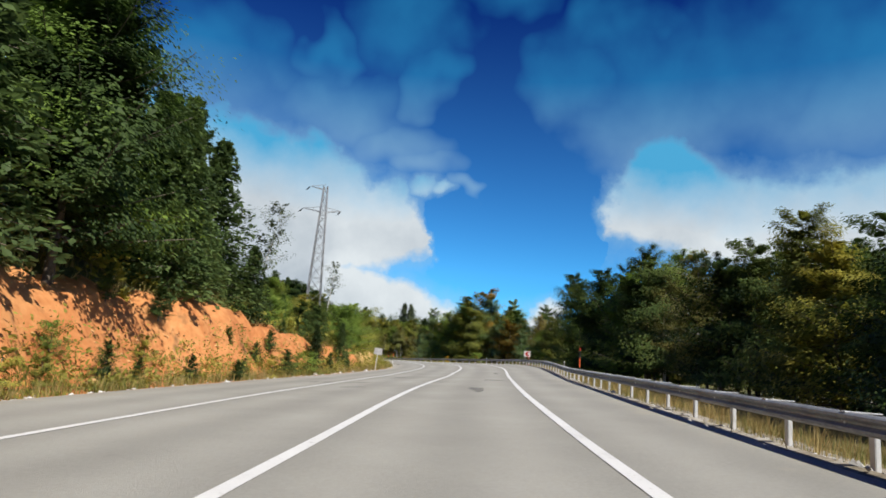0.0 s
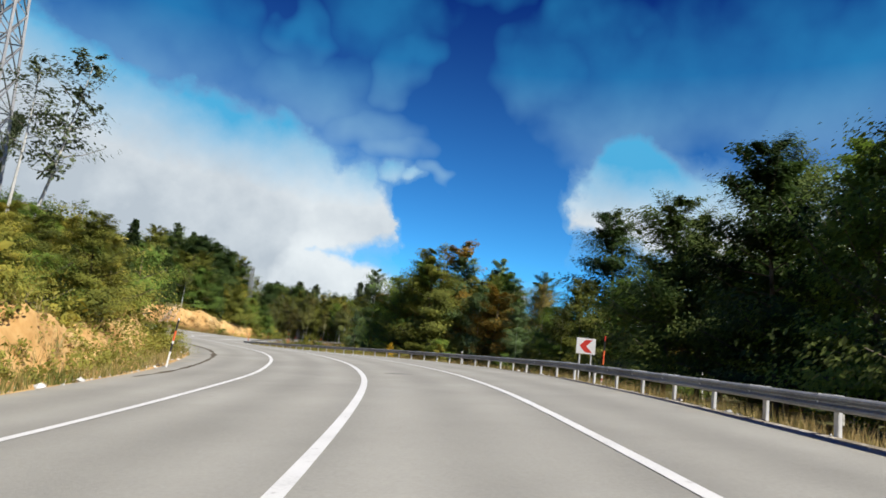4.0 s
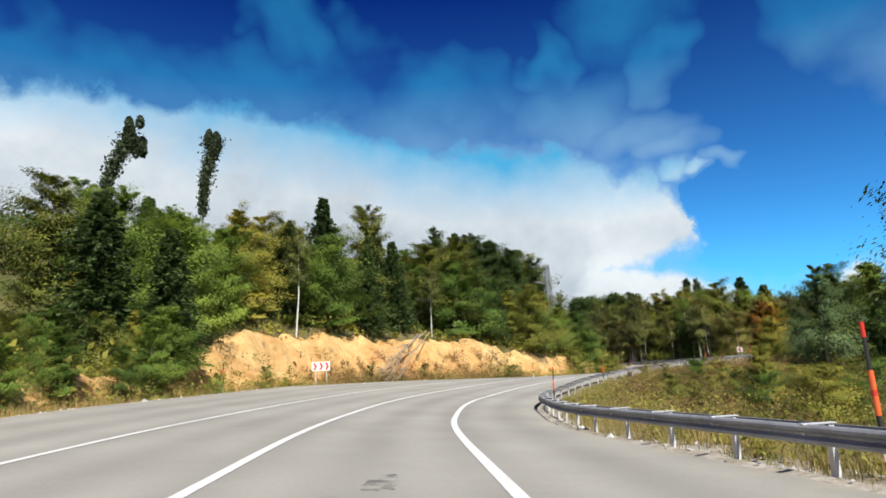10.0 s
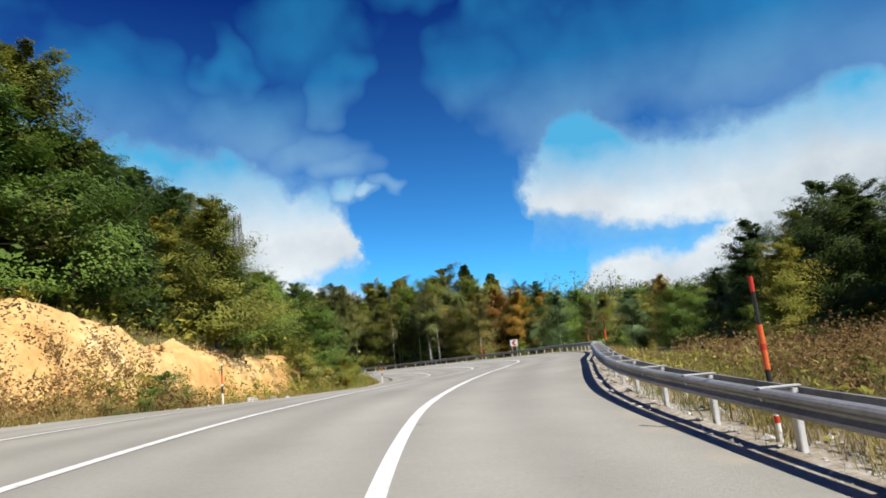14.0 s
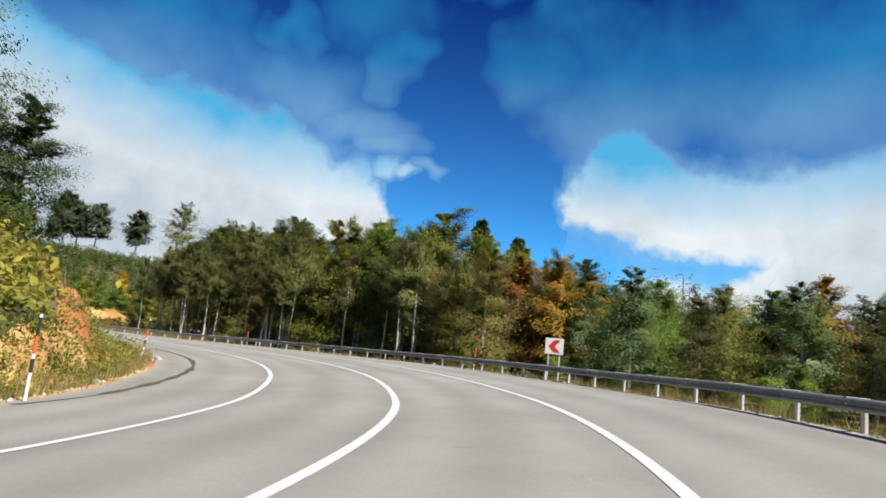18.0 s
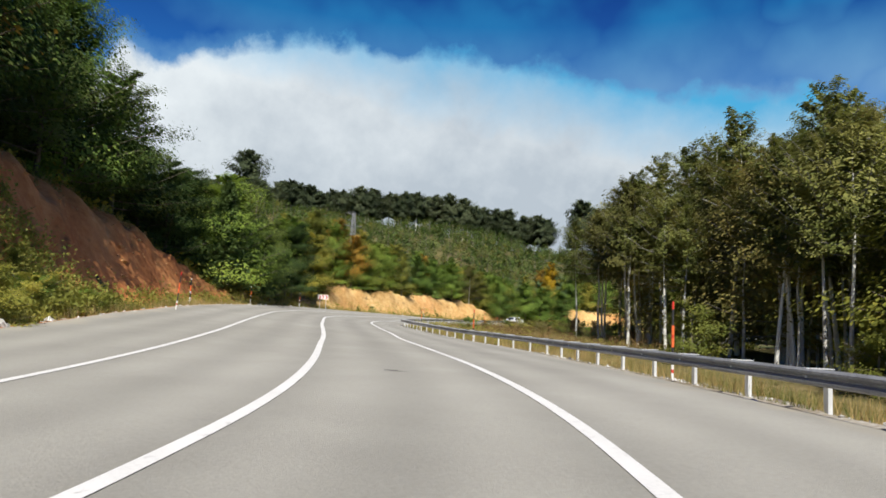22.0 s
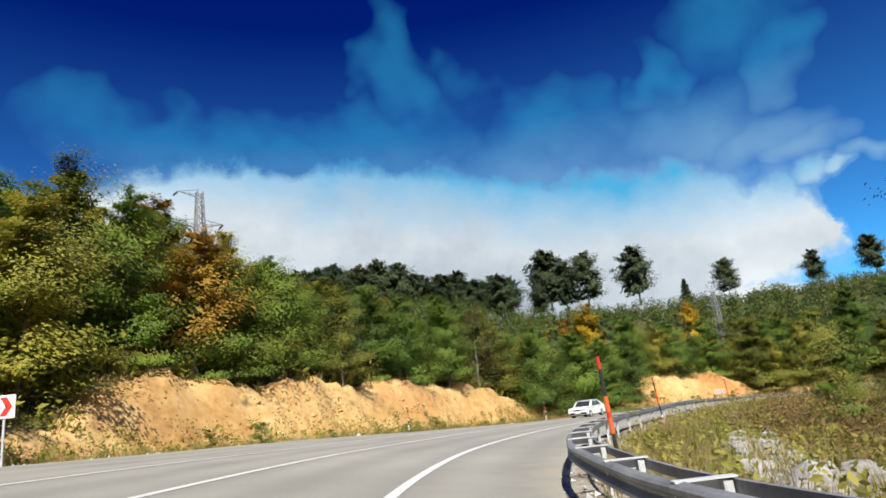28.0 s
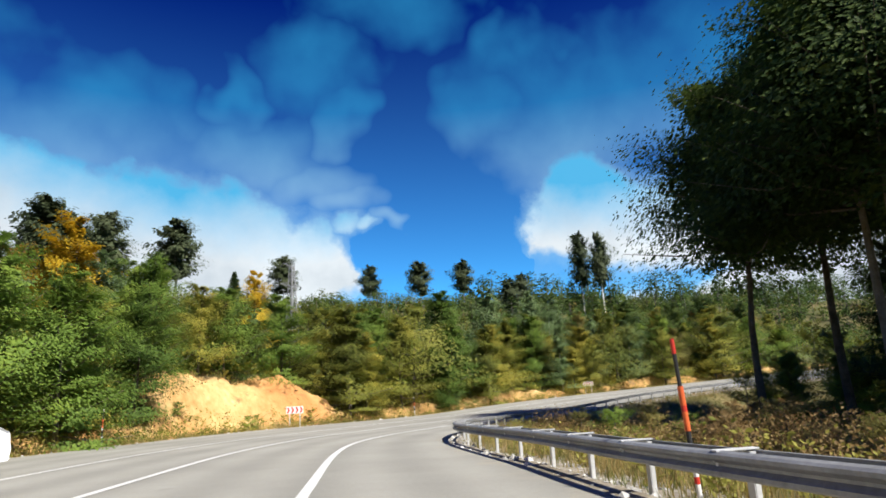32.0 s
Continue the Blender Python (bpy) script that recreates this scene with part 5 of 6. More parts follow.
# valley side
scatter(-1.5, 7.0, 12.5, 28, 4.3, (0.78, 1.02), [("dark_beech", 3.5), ("beech_tree", 2.5), ("slender_birch", 2), ("brown_beech", 2), ("olive_beech", 0.7)], 1, 11, top=CANOPY)
scatter(7.0, 13.0, 19.5, 35, 4.2, (0.72, 1.02), [("beech_tree", 5.5), ("olive_beech", 3.5), ("poplar", 1.8), ("amber_beech", 1.4), ("dark_beech", 0.6), ("brown_beech", 1.2), ("slender_birch", 1), ("fir_tree", 0.4)], 1, 12, top=CANOPY)
scatter(8.3, 12.8, 14.5, 20, 4.6, (1.6, 3.6), [("beech_tree", 2), ("olive_beech", 2), ("bush", 3), ("amber_beech", 0.8)], 1, 44, 0.2)
scatter(13.0, 16.2, 26, 40, 5.4, (0.75, 1.0), [("beech_tree", 3), ("olive_beech", 2), ("dark_beech", 2), ("brown_beech", 2), ("amber_beech", 0.6)], 1, 45, top=CANOPY)
scatter(16.2, 18.8, 12, 22, 3.6, (0.78, 1.02), [("dark_beech", 4), ("beech_tree", 2), ("slender_birch", 2), ("poplar", 1)], 1, 35, top=CANOPY)
scatter(19.0, 22.3, 19, 30, 3.5, (0.72, 1.0), [("beech_tree", 4), ("olive_beech", 3), ("amber_beech", 1.3), ("dark_beech", 0.6), ("brown_beech", 1.2), ("poplar", 1.6)], 1, 46, top=CANOPY)
scatter(19.0, 22.4, 30, 40, 4.8, (0.8, 1.0), [("beech_tree", 4), ("olive_beech", 3), ("dark_beech", 1.2), ("brown_beech", 1.5), ("amber_beech", 0.6)], 1, 47, top=DEEP)
scatter(22.4, 23.3, 15.5, 22.5, 3.3, (0.6, 0.95), [("olive_beech", 3.5), ("brown_beech", 2.5), ("slender_birch", 4), ("beech_tree", 2), ("dark_beech", 0.5), ("grey_tree", 1)], 1, 13, top=CANOPY)
scatter(23.3, 26.6, 15.5, 23.5, 3.6, (0.7, 1.0), [("slender_birch", 8), ("brown_beech", 1.5), ("olive_beech", 1.2), ("beech_tree", 0.6), ("grey_tree", 1.5)], 1, 55, 0.1, top=CANOPY)
scatter(22.4, 24.6, 23.5, 36, 3.6, (0.8, 1.02), [("brown_beech", 3), ("olive_beech", 4.5), ("beech_tree", 3), ("amber_beech", 0.8), ("slender_birch", 2), ("dark_beech", 1.0), ("rust_beech", 0.5), ("grey_tree", 0.8)], 1, 48, top=DEEP)
scatter(24.6, 27.0, 25, 36, 4.0, (0.72, 1.0), [("slender_birch", 5), ("brown_beech", 4), ("olive_beech", 1.5), ("dark_beech", 2), ("grey_tree", 1)], 1, 56, top=DEEP)
scatter(16.5, 22.2, 9, 18, 4.4, (1.4, 3.2), [("bush", 4), ("beech_tree", 2), ("olive_beech", 1)], 1, 14, 0.25)
scatter(22.2, 25.8, 10, 16, 4.6, (2.0, 4.6), [("bush", 3), ("beech_tree", 2), ("olive_beech", 1)], 1, 49, 0.3)
# scrub on the meadows
scatter(10.8, 16.4, 3.5, 15, 2.9, (0.6, 1.5), [("bush", 4), ("dry_bush", 2)], 1, 50, 0.6)
scatter(11.4, 15.6, 5.5, 14, 2.5, (0.8, 1.7), [("bush", 1)], 1, 62, 0.35)
scatter(26.2, 29.2, 13, 23, 2.8, (0.8, 2.0), [("bush", 2), ("dry_bush", 5), ("olive_beech", 0.6)], 1, 51, 0.15)
scatter(29.2, 33.5, 6.5, 21, 2.3, (0.9, 2.0), [("bush", 2), ("dry_bush", 5), ("olive_beech", 0.5)], 1, 52, 0.2)
scatter(33.5, 37.2, 4.5, 12, 2.5, (0.7, 1.6), [("bush", 3), ("dry_bush", 4)], 1, 53, 0.3)
scatter(32.9, 33.7, 12, 18, 2.6, (1.6, 3.6), [("dark_beech", 3), ("bush", 2)], 1, 37, 0.2)
scatter(38.0, 44.0, 11, 24, 4.6, (4, 7), [("beech_tree", 3), ("olive_beech", 2), ("bush", 2)], 1, 15)
# bushes along the foot of the bank
scatter(-1.5, 1.4, 0.9, 2.6, 1.8, (0.9, 1.7), [("bush", 1)], -1, 16)
# dark leaves again hold the slope's shade
scatter(1.4, 3.9, 1.0, 3.4, 1.9, (0.8, 1.5), [("bush", 1), ("dark_beech", 4)], -1, 36)
scatter(7.0, 8.6, 0.8, 2.2, 2.2, (0.9, 1.9), [("bush", 1)], -1, 17)
scatter(13.0, 16.8, 1.0, 2.4, 2.6, (0.8, 1.6), [("bush", 1)], -1, 18, 0.4)
scatter(17.6, 19.6, 1.5, 3.2, 1.9, (1.6, 3.0), [("bush", 2), ("olive_beech", 1)], -1, 19)
scatter(22.6, 24.7, 0.9, 4.6, 1.5, (0.9, 1.9), [("bush", 1)], -1, 20, 0.3)
scatter(30.2, 33.3, 0.8, 1.8, 2.2, (0.5, 1.1), [("bush", 1)], -1, 21, 0.3)
scatter(35.6, 36.8, 2.0, 3.6, 2.4, (0.6, 1.3), [("bush", 1)], -1, 34, 0.3)

# trees that stand out
rng = random.Random(77)
for name, x, y, top, base in [("dark_beech", 22.1, 68.6, 14.5, -0.5), ("dark_beech", 24.7, 115.5, 17.8, 0.5), ("amber_beech", 9.1, 136.2, 15.6, -0.8), ("amber_beech", 4.5, 137.0, 9.5, -0.8), ("amber_beech", 12.0, 130.0, 5.0, -0.8), ("poplar", -2.5, 141.6, 11.4, -1.9),
                              ("dark_beech", 23.4, 147.7, 14.0, -1.0), ("fir_tree", -47.9, 162.5, 17.6, 6.0), ("olive_beech", -46.0, 168.6, 17.3, 6.0), ("olive_beech", -39.5, 178.0, 14.5, 4.0),
                              ("poplar", -6.4, 160.2, 5.5, -2.0), ("amber_beech", 0.9, 253.0, 7.4, -3.5), ("rust_beech", -22.0, 274.5, 12.2, -3.8), ("slender_birch", -60.5, 309.5, 20.3, -3.0),
                              ("slender_birch", -34.0, 281.0, 14.7, -4.0), ("slender_birch", -41.9, 281.0, 13.0, -4.0), ("gold_tree", -105.0, 349.0, 9.8, 0.0), ("gold_tree", -106.5, 350.0, 8.6, 0.0), ("gold_tree", -98.4, 372.1, 10.0, 1.0),
                              ("olive_beech", 13.0, 202.3, 9.1, -3.0), ("fir_tree", -9.0, 270.0, 15.9, -3.8), ("fir_tree", -4.5, 266.5, 13.4, -3.8), ("bare_tree", -35.0, 111.0, 26.5, 4.3), ("bare_tree", -14.6, 76.4, 11.5, 4.5),
                              ("tall_beech", -61.2, 346.0, 17.0, -5.5), ("tall_beech", -57.0, 344.0, 19.5, -5.5), ("tall_beech", -59.0, 338.0, 19.5, -5.2), ("tall_beech", -61.0, 334.0, 19.0, -4.5),
                              ("tall_beech", -54.0, 329.0, 18.0, -4.5), ("tall_beech", -50.0, 340.0, 19.0, -5.0), ("tall_beech", -47.0, 330.0, 19.0, -5.0), ("tall_beech", -44.0, 346.0, 18.0, -5.0), ("tall_beech", -57.0, 326.0, 17.5, -4.5), 
                              ("dark_beech", -52.0, 345.0, 5.0, -5.0), ("dark_beech", -50.0, 334.0, 5.5, -5.0), ("dark_beech", -51.0, 325.0, 5.0, -4.6), ("dark_beech", -47.0, 338.0, 6.0, -5.0)]:
    plant(name, x, y, (top - base) / KINDS[name][0][0]["tall"], rng, z=base)
for k in range(58):         # pale stems at the forest's edge
    u = 22.4 + 4.3 * rng.random()
    x, y = (float(q) for q in spot(u, float(RAIL(u)) + 12.6 + 5 * rng.random()))
    plant("slender_birch", x, y, 0.85 + 0.4 * rng.random(), rng)
for u, d, high, name in [(27.95, float(LEFT(27.95)) - 2.2, 3.2, "gold_tree"), (18.4, float(LEFT(18.4)) - 1.3, 2.2, "gold_tree"), (29.0, float(RAIL(29.0)) + 8.0, 1.4, "bush"),
                         (12.6, float(RAIL(12.6)) + 8.0, 1.4, "bush"), (9.6, float(RAIL(9.6)) + 9.0, 1.6, "bush"), (10.4, float(RAIL(10.4)) + 12, 2.2, "gold_tree"), (12.3, 14.5, 2.3, "olive_beech"), (12.9, 17.0, 1.6, "bush"), (13.4, 15.0, 1.2, "bush"), (14.0, 13.5, 1.0, "bush"),
                         (27.0, float(RAIL(27.0)) + 4.8, 1.5, "bush"), (27.25, float(RAIL(27.25)) + 5.8, 1.4, "bush"), (16.75, float(RAIL(16.75)) + 7.5, 4.8, "olive_beech"),
                         (39.2, float(LEFT(39.2)) - 8, 12.5, "poplar"), (38.9, float(LEFT(38.9)) - 12, 12.0, "beech_tree"), (39.6, float(LEFT(39.6)) - 6, 9.0, "beech_tree"), (39.9, float(LEFT(39.9)) - 10, 12.5, "poplar"), (40.3, float(LEFT(40.3)) - 12, 12.0, "poplar"), (40.7, float(LEFT(40.7)) - 6, 8.0, "olive_beech"),
                         (41.3, float(LEFT(41.3)) - 9, 10.5, "dark_beech"), (42.0, float(LEFT(42)) - 7, 10.0, "dark_beech"), (42.8, float(LEFT(42.8)) - 9, 11.0, "dark_beech"), (43.5, float(LEFT(43.5)) - 7, 10.0, "dark_beech"),
                         (23.0, 27.5, 10.4, "rust_beech"), (22.3, 20.6, 8.6, "olive_beech"), (22.05, 20.4, 10.2, "brown_beech"), (21.85, 26.0, 10.4, "amber_beech")]:
    x, y = (float(q) for q in spot(u, d))
    plant(name, x, y, high / KINDS[name][0][0]["tall"], rng)
for kind, x, y, top in [(0, -91.3, 187.2, 42.2), (1, -132.4, 193.8, 54.8)]:
    zz = ground_at(x, y)
    plant("lopped_pine", x, y, max(9.0, top - zz) / 16, rng, z=zz, variant=kind, turn=50, squash=0.9)
for x, y, top in [(-160, 452, 44.5), (-156, 455, 41), (-150, 458, 42), (-135, 463, 41.5), (-110, 467, 32), (-88, 478, 31), (-74, 486, 33.4), (-62, 481, 32.3), (-48, 470, 26), (-56, 448, 21), (-277, 363, 63.5)]:
    zz = ground_at(x, y)
    plant("ridge_tree", x, y, max(8.0, top - zz) / 14, rng, z=zz)
for x, y, top in [(-31.6, 468.9, 36.4), (-26.7, 467.1, 35.8)]:      # two thin trees side by side
    zz = ground_at(x, y)
    plant("ridge_tree", x, y, (top - zz) / 14, rng, z=zz, squash=0.58)
plant("fir_tree", -122, 466, 1.15, rng)
for k in range(165):          # the wooded crest
    f = k / 165
    x, y = -335 + 170 * f + 5 * rng.random(), 325 + 118 * f + 12 * rng.random() - 13 * (k % 3)
    plant("ridge_tree", x, y, 0.9 + 0.4 * rng.random(), rng)
for pool in KINDS.values():      # templates that found no place are dropped
    for slot in pool:
        del slot[0]["tall"]
        if not slot[1]:
            for o in (*slot[0].children_recursive, slot[0]):
                bpy.data.objects.remove(o)
for ob in list(scene.collection.objects):
    if "tall" in ob:
        del ob["tall"]


# ---- woods too many to count ----
def woods(name, label, count, where, high, spread, n, size, material, seed, stem=0.25, keep=None):
    """Many simple trees in one mesh, spread over a field of the plan."""
    rng = np.random.default_rng(seed)
    x0, x1, y0, y1 = where
    x, y = rng.uniform(x0, x1, count), rng.uniform(y0, y1, count)
    u, d = nearest(x, y)
    ok = keep(u, d, x, y)
    x, y, u, d = x[ok], y[ok], u[ok], d[ok]
    z = lie(u, d, x, y)
    m = len(x)
    h = rng.uniform(high[0], high[1], m)
    s = spread * h * rng.uniform(0.8, 1.25, m)
    who = np.repeat(np.arange(m), n)
    g = rng.random(len(who)) ** 0.75
    a = rng.uniform(0, 6.283, len(who))
    r = rng.random(len(who)) ** 0.3 * np.sin(np.pi * (0.12 + 0.86 * g)) ** 0.7
    lobe = 1 + 0.35 * np.sin(a * 3 + who) * np.cos(g * 9 + who * 2.1)
    c = np.stack([x[who] + np.cos(a) * r * s[who] * lobe, y[who] + np.sin(a) * r * s[who] * lobe, z[who] + h[who] * (stem + (1 - stem) * g)], 1)
    c += rng.normal(size=c.shape) * 0.25
    aim = np.stack([np.cos(a), np.sin(a), 0 * a], 1)
    away = c - np.stack([x[who], y[who], z[who] + h[who] * (stem + (1 - stem) * 0.4)], 1)
    away /= np.linalg.norm(away, axis=1)[:, None] + 1e-6
    v, f = sprays(rng, c, size, 0.4, aim, away)
    ob = new(name, mesh_of(name, v, f, material))
    tagged(ob, label, "trees", kind="stuff")
    ang = np.arange(4) * math.pi / 2
    rad = 0.012 * h + 0.04
    ring = np.stack([x[:, None] + np.cos(ang) * rad[:, None], y[:, None] + np.sin(ang) * rad[:, None]], -1)
    low = np.concatenate([ring, np.repeat(z[:, None, None] - 0.3, 4, 1)], -1)
    high_ = np.concatenate([ring * 0.4 + 0.6 * np.stack([x, y], -1)[:, None], np.repeat((z + h * 0.85)[:, None, None], 4, 1)], -1)
    v = np.concatenate([low, high_], 1).reshape(-1, 3)
    b = np.arange(m)[:, None, None] * 8
    f = (b + np.array([[k, (k + 1) % 4, 4 + (k + 1) % 4, 4 + k] for k in range(4)])[None]).reshape(-1, 4)
    stems = new("stems", mesh_of("stems", v, f, GREY_BARK if stem > 0.1 else BARK))
    stems.parent = ob
    tagged(stems, "tree stems", kind="stuff")


woods("north_woods", "mixed autumn woods on the hill beyond the bend", 620, (-60, 170, 385, 600), (8, 12), 0.3, 120, 0.48, DARK, 15, 0.15, lambda u, d, x, y: d < LEFT(u) - 24)
woods("bend_scrub", "dense green young trees above the last bend", 1300, (-190, -10, 330, 480), (3, 6), 0.33, 115, 0.26, SCRUB, 16, 0.02, lambda u, d, x, y: (d < LEFT(u) - 14) & (d > LEFT(u) - 80))
woods("hillside_scrub", "young mixed woodland covering the hillside in green and yellow", 10500, (-340, 40, 60, 560), (2.8, 6.0), 0.42, 84, 0.34, SCRUB, 5, 0.02,
      lambda u, d, x, y: (d < LEFT(u) - 15.5) & (d > LEFT(u) - 152) & ((u > 21) | (d > LEFT(u) - 45) | ((u > 9) & (d > LEFT(u) - 75))))
woods("slope_woods", "green young woodland closing the slope above the bend", 700, (-200, -55, 285, 405), (4, 7), 0.3, 115, 0.26, SCRUB, 18, 0.02, lambda u, d, x, y: (d < LEFT(u) - 15) & (d > LEFT(u) - 95) & (u > 24))
woods("ridge_woods", "dark beech woods along the ridge", 420, (-420, 60, 250, 640), (9, 13), 0.2, 90, 0.7, RIDGE, 6, 0.4,
      lambda u, d, x, y: (d < LEFT(u) - 165) & (d > LEFT(u) - 260))
CREST = np.array([(-345, 318), (-250, 380), (-165, 440), (-135, 460), (-110, 466), (-74, 485), (-50, 472), (-20, 480), (20, 500)], float)


def off_crest(x, y):
    """Distance from the line of the ridge."""
    q = np.concatenate([a + (b - a) * np.linspace(0, 1, 40)[:, None] for a, b in zip(CREST[:-1], CREST[1:])])
    return np.min(np.hypot(x[:, None] - q[:, 0], y[:, None] - q[:, 1]), 1)


woods("ridge_scrub", "dark low undergrowth along the ridge", 4200, (-350, 30, 305, 520), (2.2, 4.4), 0.5, 70, 0.34, RIDGE, 46, 0.02, lambda u, d, x, y: off_crest(x, y) < 9)
woods("valley_woods", "autumn beech woods behind the road", 1500, (-75, 130, 200, 420), (9, 13), 0.28, 85, 0.36, MIXED, 7, 0.2,
      lambda u, d, x, y: (d > RAIL(u) + 36) & (d < RAIL(u) + 80) & (u > 22.5) & ((u < 26.5) | (d > RAIL(u) + 45)))
woods("valley_scrub", "lower mixed woods on the valley floor", 1100, (-60, 160, -60, 300), (5, 8), 0.36, 80, 0.42, MIXED, 27, 0.1,
      lambda u, d, x, y: (d > RAIL(u) + 33) & (d < RAIL(u) + 90) & (u < 22.5))


# ---- grass, weeds, stones ----
def blades(name, label, count, pick, high, material, seed, wide=0.025, per=7):
    rng = np.random.default_rng(seed)
    u, d = pick(rng, count)
    x, y = spot(u, d)
    z = verge_height(u, d, x, y)
    who = np.repeat(np.arange(count), per)
    n = len(who)
    h = rng.uniform(high[0], high[1], count)[who] * rng.uniform(0.5, 1.1, n)
    a = rng.uniform(0, 6.283, n)
    bx, by = x[who] + rng.normal(size=n) * 0.12, y[who] + rng.normal(size=n) * 0.12
    lean = rng.normal(size=(n, 2)) * 0.3 * h[:, None]
    w = wide * (0.6 + rng.random(n))
    v = np.stack([np.stack([bx - np.cos(a) * w, by - np.sin(a) * w, z[who] - 0.05], 1), np.stack([bx + np.cos(a) * w, by + np.sin(a) * w, z[who] - 0.05], 1),
                  np.stack([bx + lean[:, 0], by + lean[:, 1], z[who] + h], 1)], 1).reshape(-1, 3)
    ob = new(name, mesh_of(name, v, np.arange(n * 3).reshape(n, 3), material))
    tagged(ob, label, "grass", kind="stuff")


blades("verge_grass", "dry yellow grass behind the guard rail", 11000, lambda r, n: ((q := r.uniform(-1, 44, n)), RAIL(q) + 0.25 + 9 * r.random(n) ** 1.3), (0.12, 0.45), GRASS, 21, 0.0065, 14)
blades("meadow_grass", "tall brown dry grass on the meadow", 12000, lambda r, n: ((q := np.where(r.random(n) < 0.45, r.uniform(8.5, 16.5, n), r.uniform(25, 40, n))), RAIL(q) + 0.6 + 16 * r.random(n)), (0.25, 0.7), GRASS, 24, 0.007, 13)
blades("rail_grass", "tufts of dry straw-coloured grass under the guard rail", 3400, lambda r, n: ((q := r.uniform(-1, 40, n)), RAIL(q) + 0.75 + 1.5 * r.random(n)), (0.25, 0.62), STRAW, 26, 0.006, 14)
blades("bank_grass", "dry grass and weeds at the foot of the cutting", 8000, lambda r, n: ((q := r.uniform(-1, 44, n)), LEFT(q) - 0.25 - 2.0 * r.random(n) ** 1.2), (0.15, 0.6), GRASS, 22, 0.011, 14)
blades("bank_top_grass", "weeds hanging over the top of the cutting", 6000, lambda r, n: ((q := r.uniform(-1, 44, n)), LEFT(q) - 1.9 - 0.85 * CUT(q) - 6 * r.random(n)), (0.3, 0.8), GRASS, 23, 0.02, 10)


def weeds(name, label, count, pick, high, material, seed, n=26, size=0.1):
    """Low leafy weeds in one mesh."""
    rng = np.random.default_rng(seed)
    u, d = pick(rng, count)
    x, y = spot(u, d)
    z = verge_height(u, d, x, y)
    patch = rough(x, y, 3.4, seed * 0.37) * 0.5 + 0.5       # they grow in patches
    h = rng.uniform(high[0], high[1], count) * (0.35 + 1.25 * patch)
    who = np.repeat(np.arange(count), n)
    g = rng.random(len(who))
    c = np.stack([x[who], y[who], z[who] + h[who] * g], 1) + rng.normal(size=(len(who), 3)) * (h[who] * 0.3)[:, None] * np.array([1, 1, 0.25])
    v, f = sprays(rng, c, size, 0.35)
    tagged(new(name, mesh_of(name, v, f, material)), label, "weeds", kind="stuff")


weeds("roadside_weeds", "dusty green and brown scrub along the foot of the bank", 4200, lambda r, n: ((q := r.uniform(-1, 44, n)), LEFT(q) - 0.7 - 2.4 * r.random(n)), (0.3, 1.1), WEED, 31, 26, 0.066)
weeds("dry_weeds", "brown dry weeds on the meadow behind the rail", 1200, lambda r, n: ((q := r.uniform(8.5, 16.5, n)), RAIL(q) + 3.0 + 14 * r.random(n)), (0.4, 1.05), HEATH, 32, 44, 0.046)
weeds("heath_weeds", "low reddish brown heath on the far meadow", 2600, lambda r, n: ((q := r.uniform(25, 38, n)), RAIL(q) + 4.0 + 13 * r.random(n)), (0.3, 0.78), HEATH, 38, 30, 0.052)
weeds("brown_brush", "waist-high brown brush on the meadow", 1500, lambda r, n: ((q := np.where(r.random(n) < 0.45, r.uniform(14.8, 16.9, n), r.uniform(30, 35.5, n))), RAIL(q) + 3.0 + 9 * r.random(n)), (0.5, 1.05), HEATH, 39, 46, 0.042)
weeds("meadow_weeds", "yellow-green weeds on the meadow behind the rail", 3200, lambda r, n: ((q := np.where(r.random(n) < 0.45, r.uniform(8.5, 16.5, n), r.uniform(25, 37, n))), RAIL(q) + 1.0 + 15 * r.random(n) ** 1.5), (0.2, 0.62), WEED, 33, 30, 0.052)
weeds("hanging_roots", "roots and dry turf hanging over the lip of the cutting", 1800, lambda r, n: ((q := r.uniform(-1, 44, n)), LEFT(q) - 1.75 - 0.86 * CUT(q) - 0.7 * r.random(n)), (-0.7, 0.3), HEATH, 35, 20, 0.085)
weeds("clay_weeds", "green weeds climbing over the high clay bank", 2200, lambda r, n: ((q := r.uniform(22.4, 24.9, n)), LEFT(q) - 0.8 - 5.4 * r.random(n) ** 1.5), (0.4, 1.3), WEED, 36, 26, 0.078)
weeds("bank_heath", "dry brown scrub growing up the foot of the tan bank", 800, lambda r, n: ((q := r.uniform(13.9, 16.4, n)), LEFT(q) - 0.7 - 3.0 * r.random(n) ** 1.4), (0.3, 1.0), HEATH, 37, 36, 0.064)
weeds("bank_scrub", "scrub growing over the top of the cutting", 2600, lambda r, n: ((q := r.uniform(-1, 44, n)), LEFT(q) - 2.2 - 0.9 * CUT(q) - 7 * r.random(n)), (0.5, 1.6), OLIVE, 34, 26, 0.17)


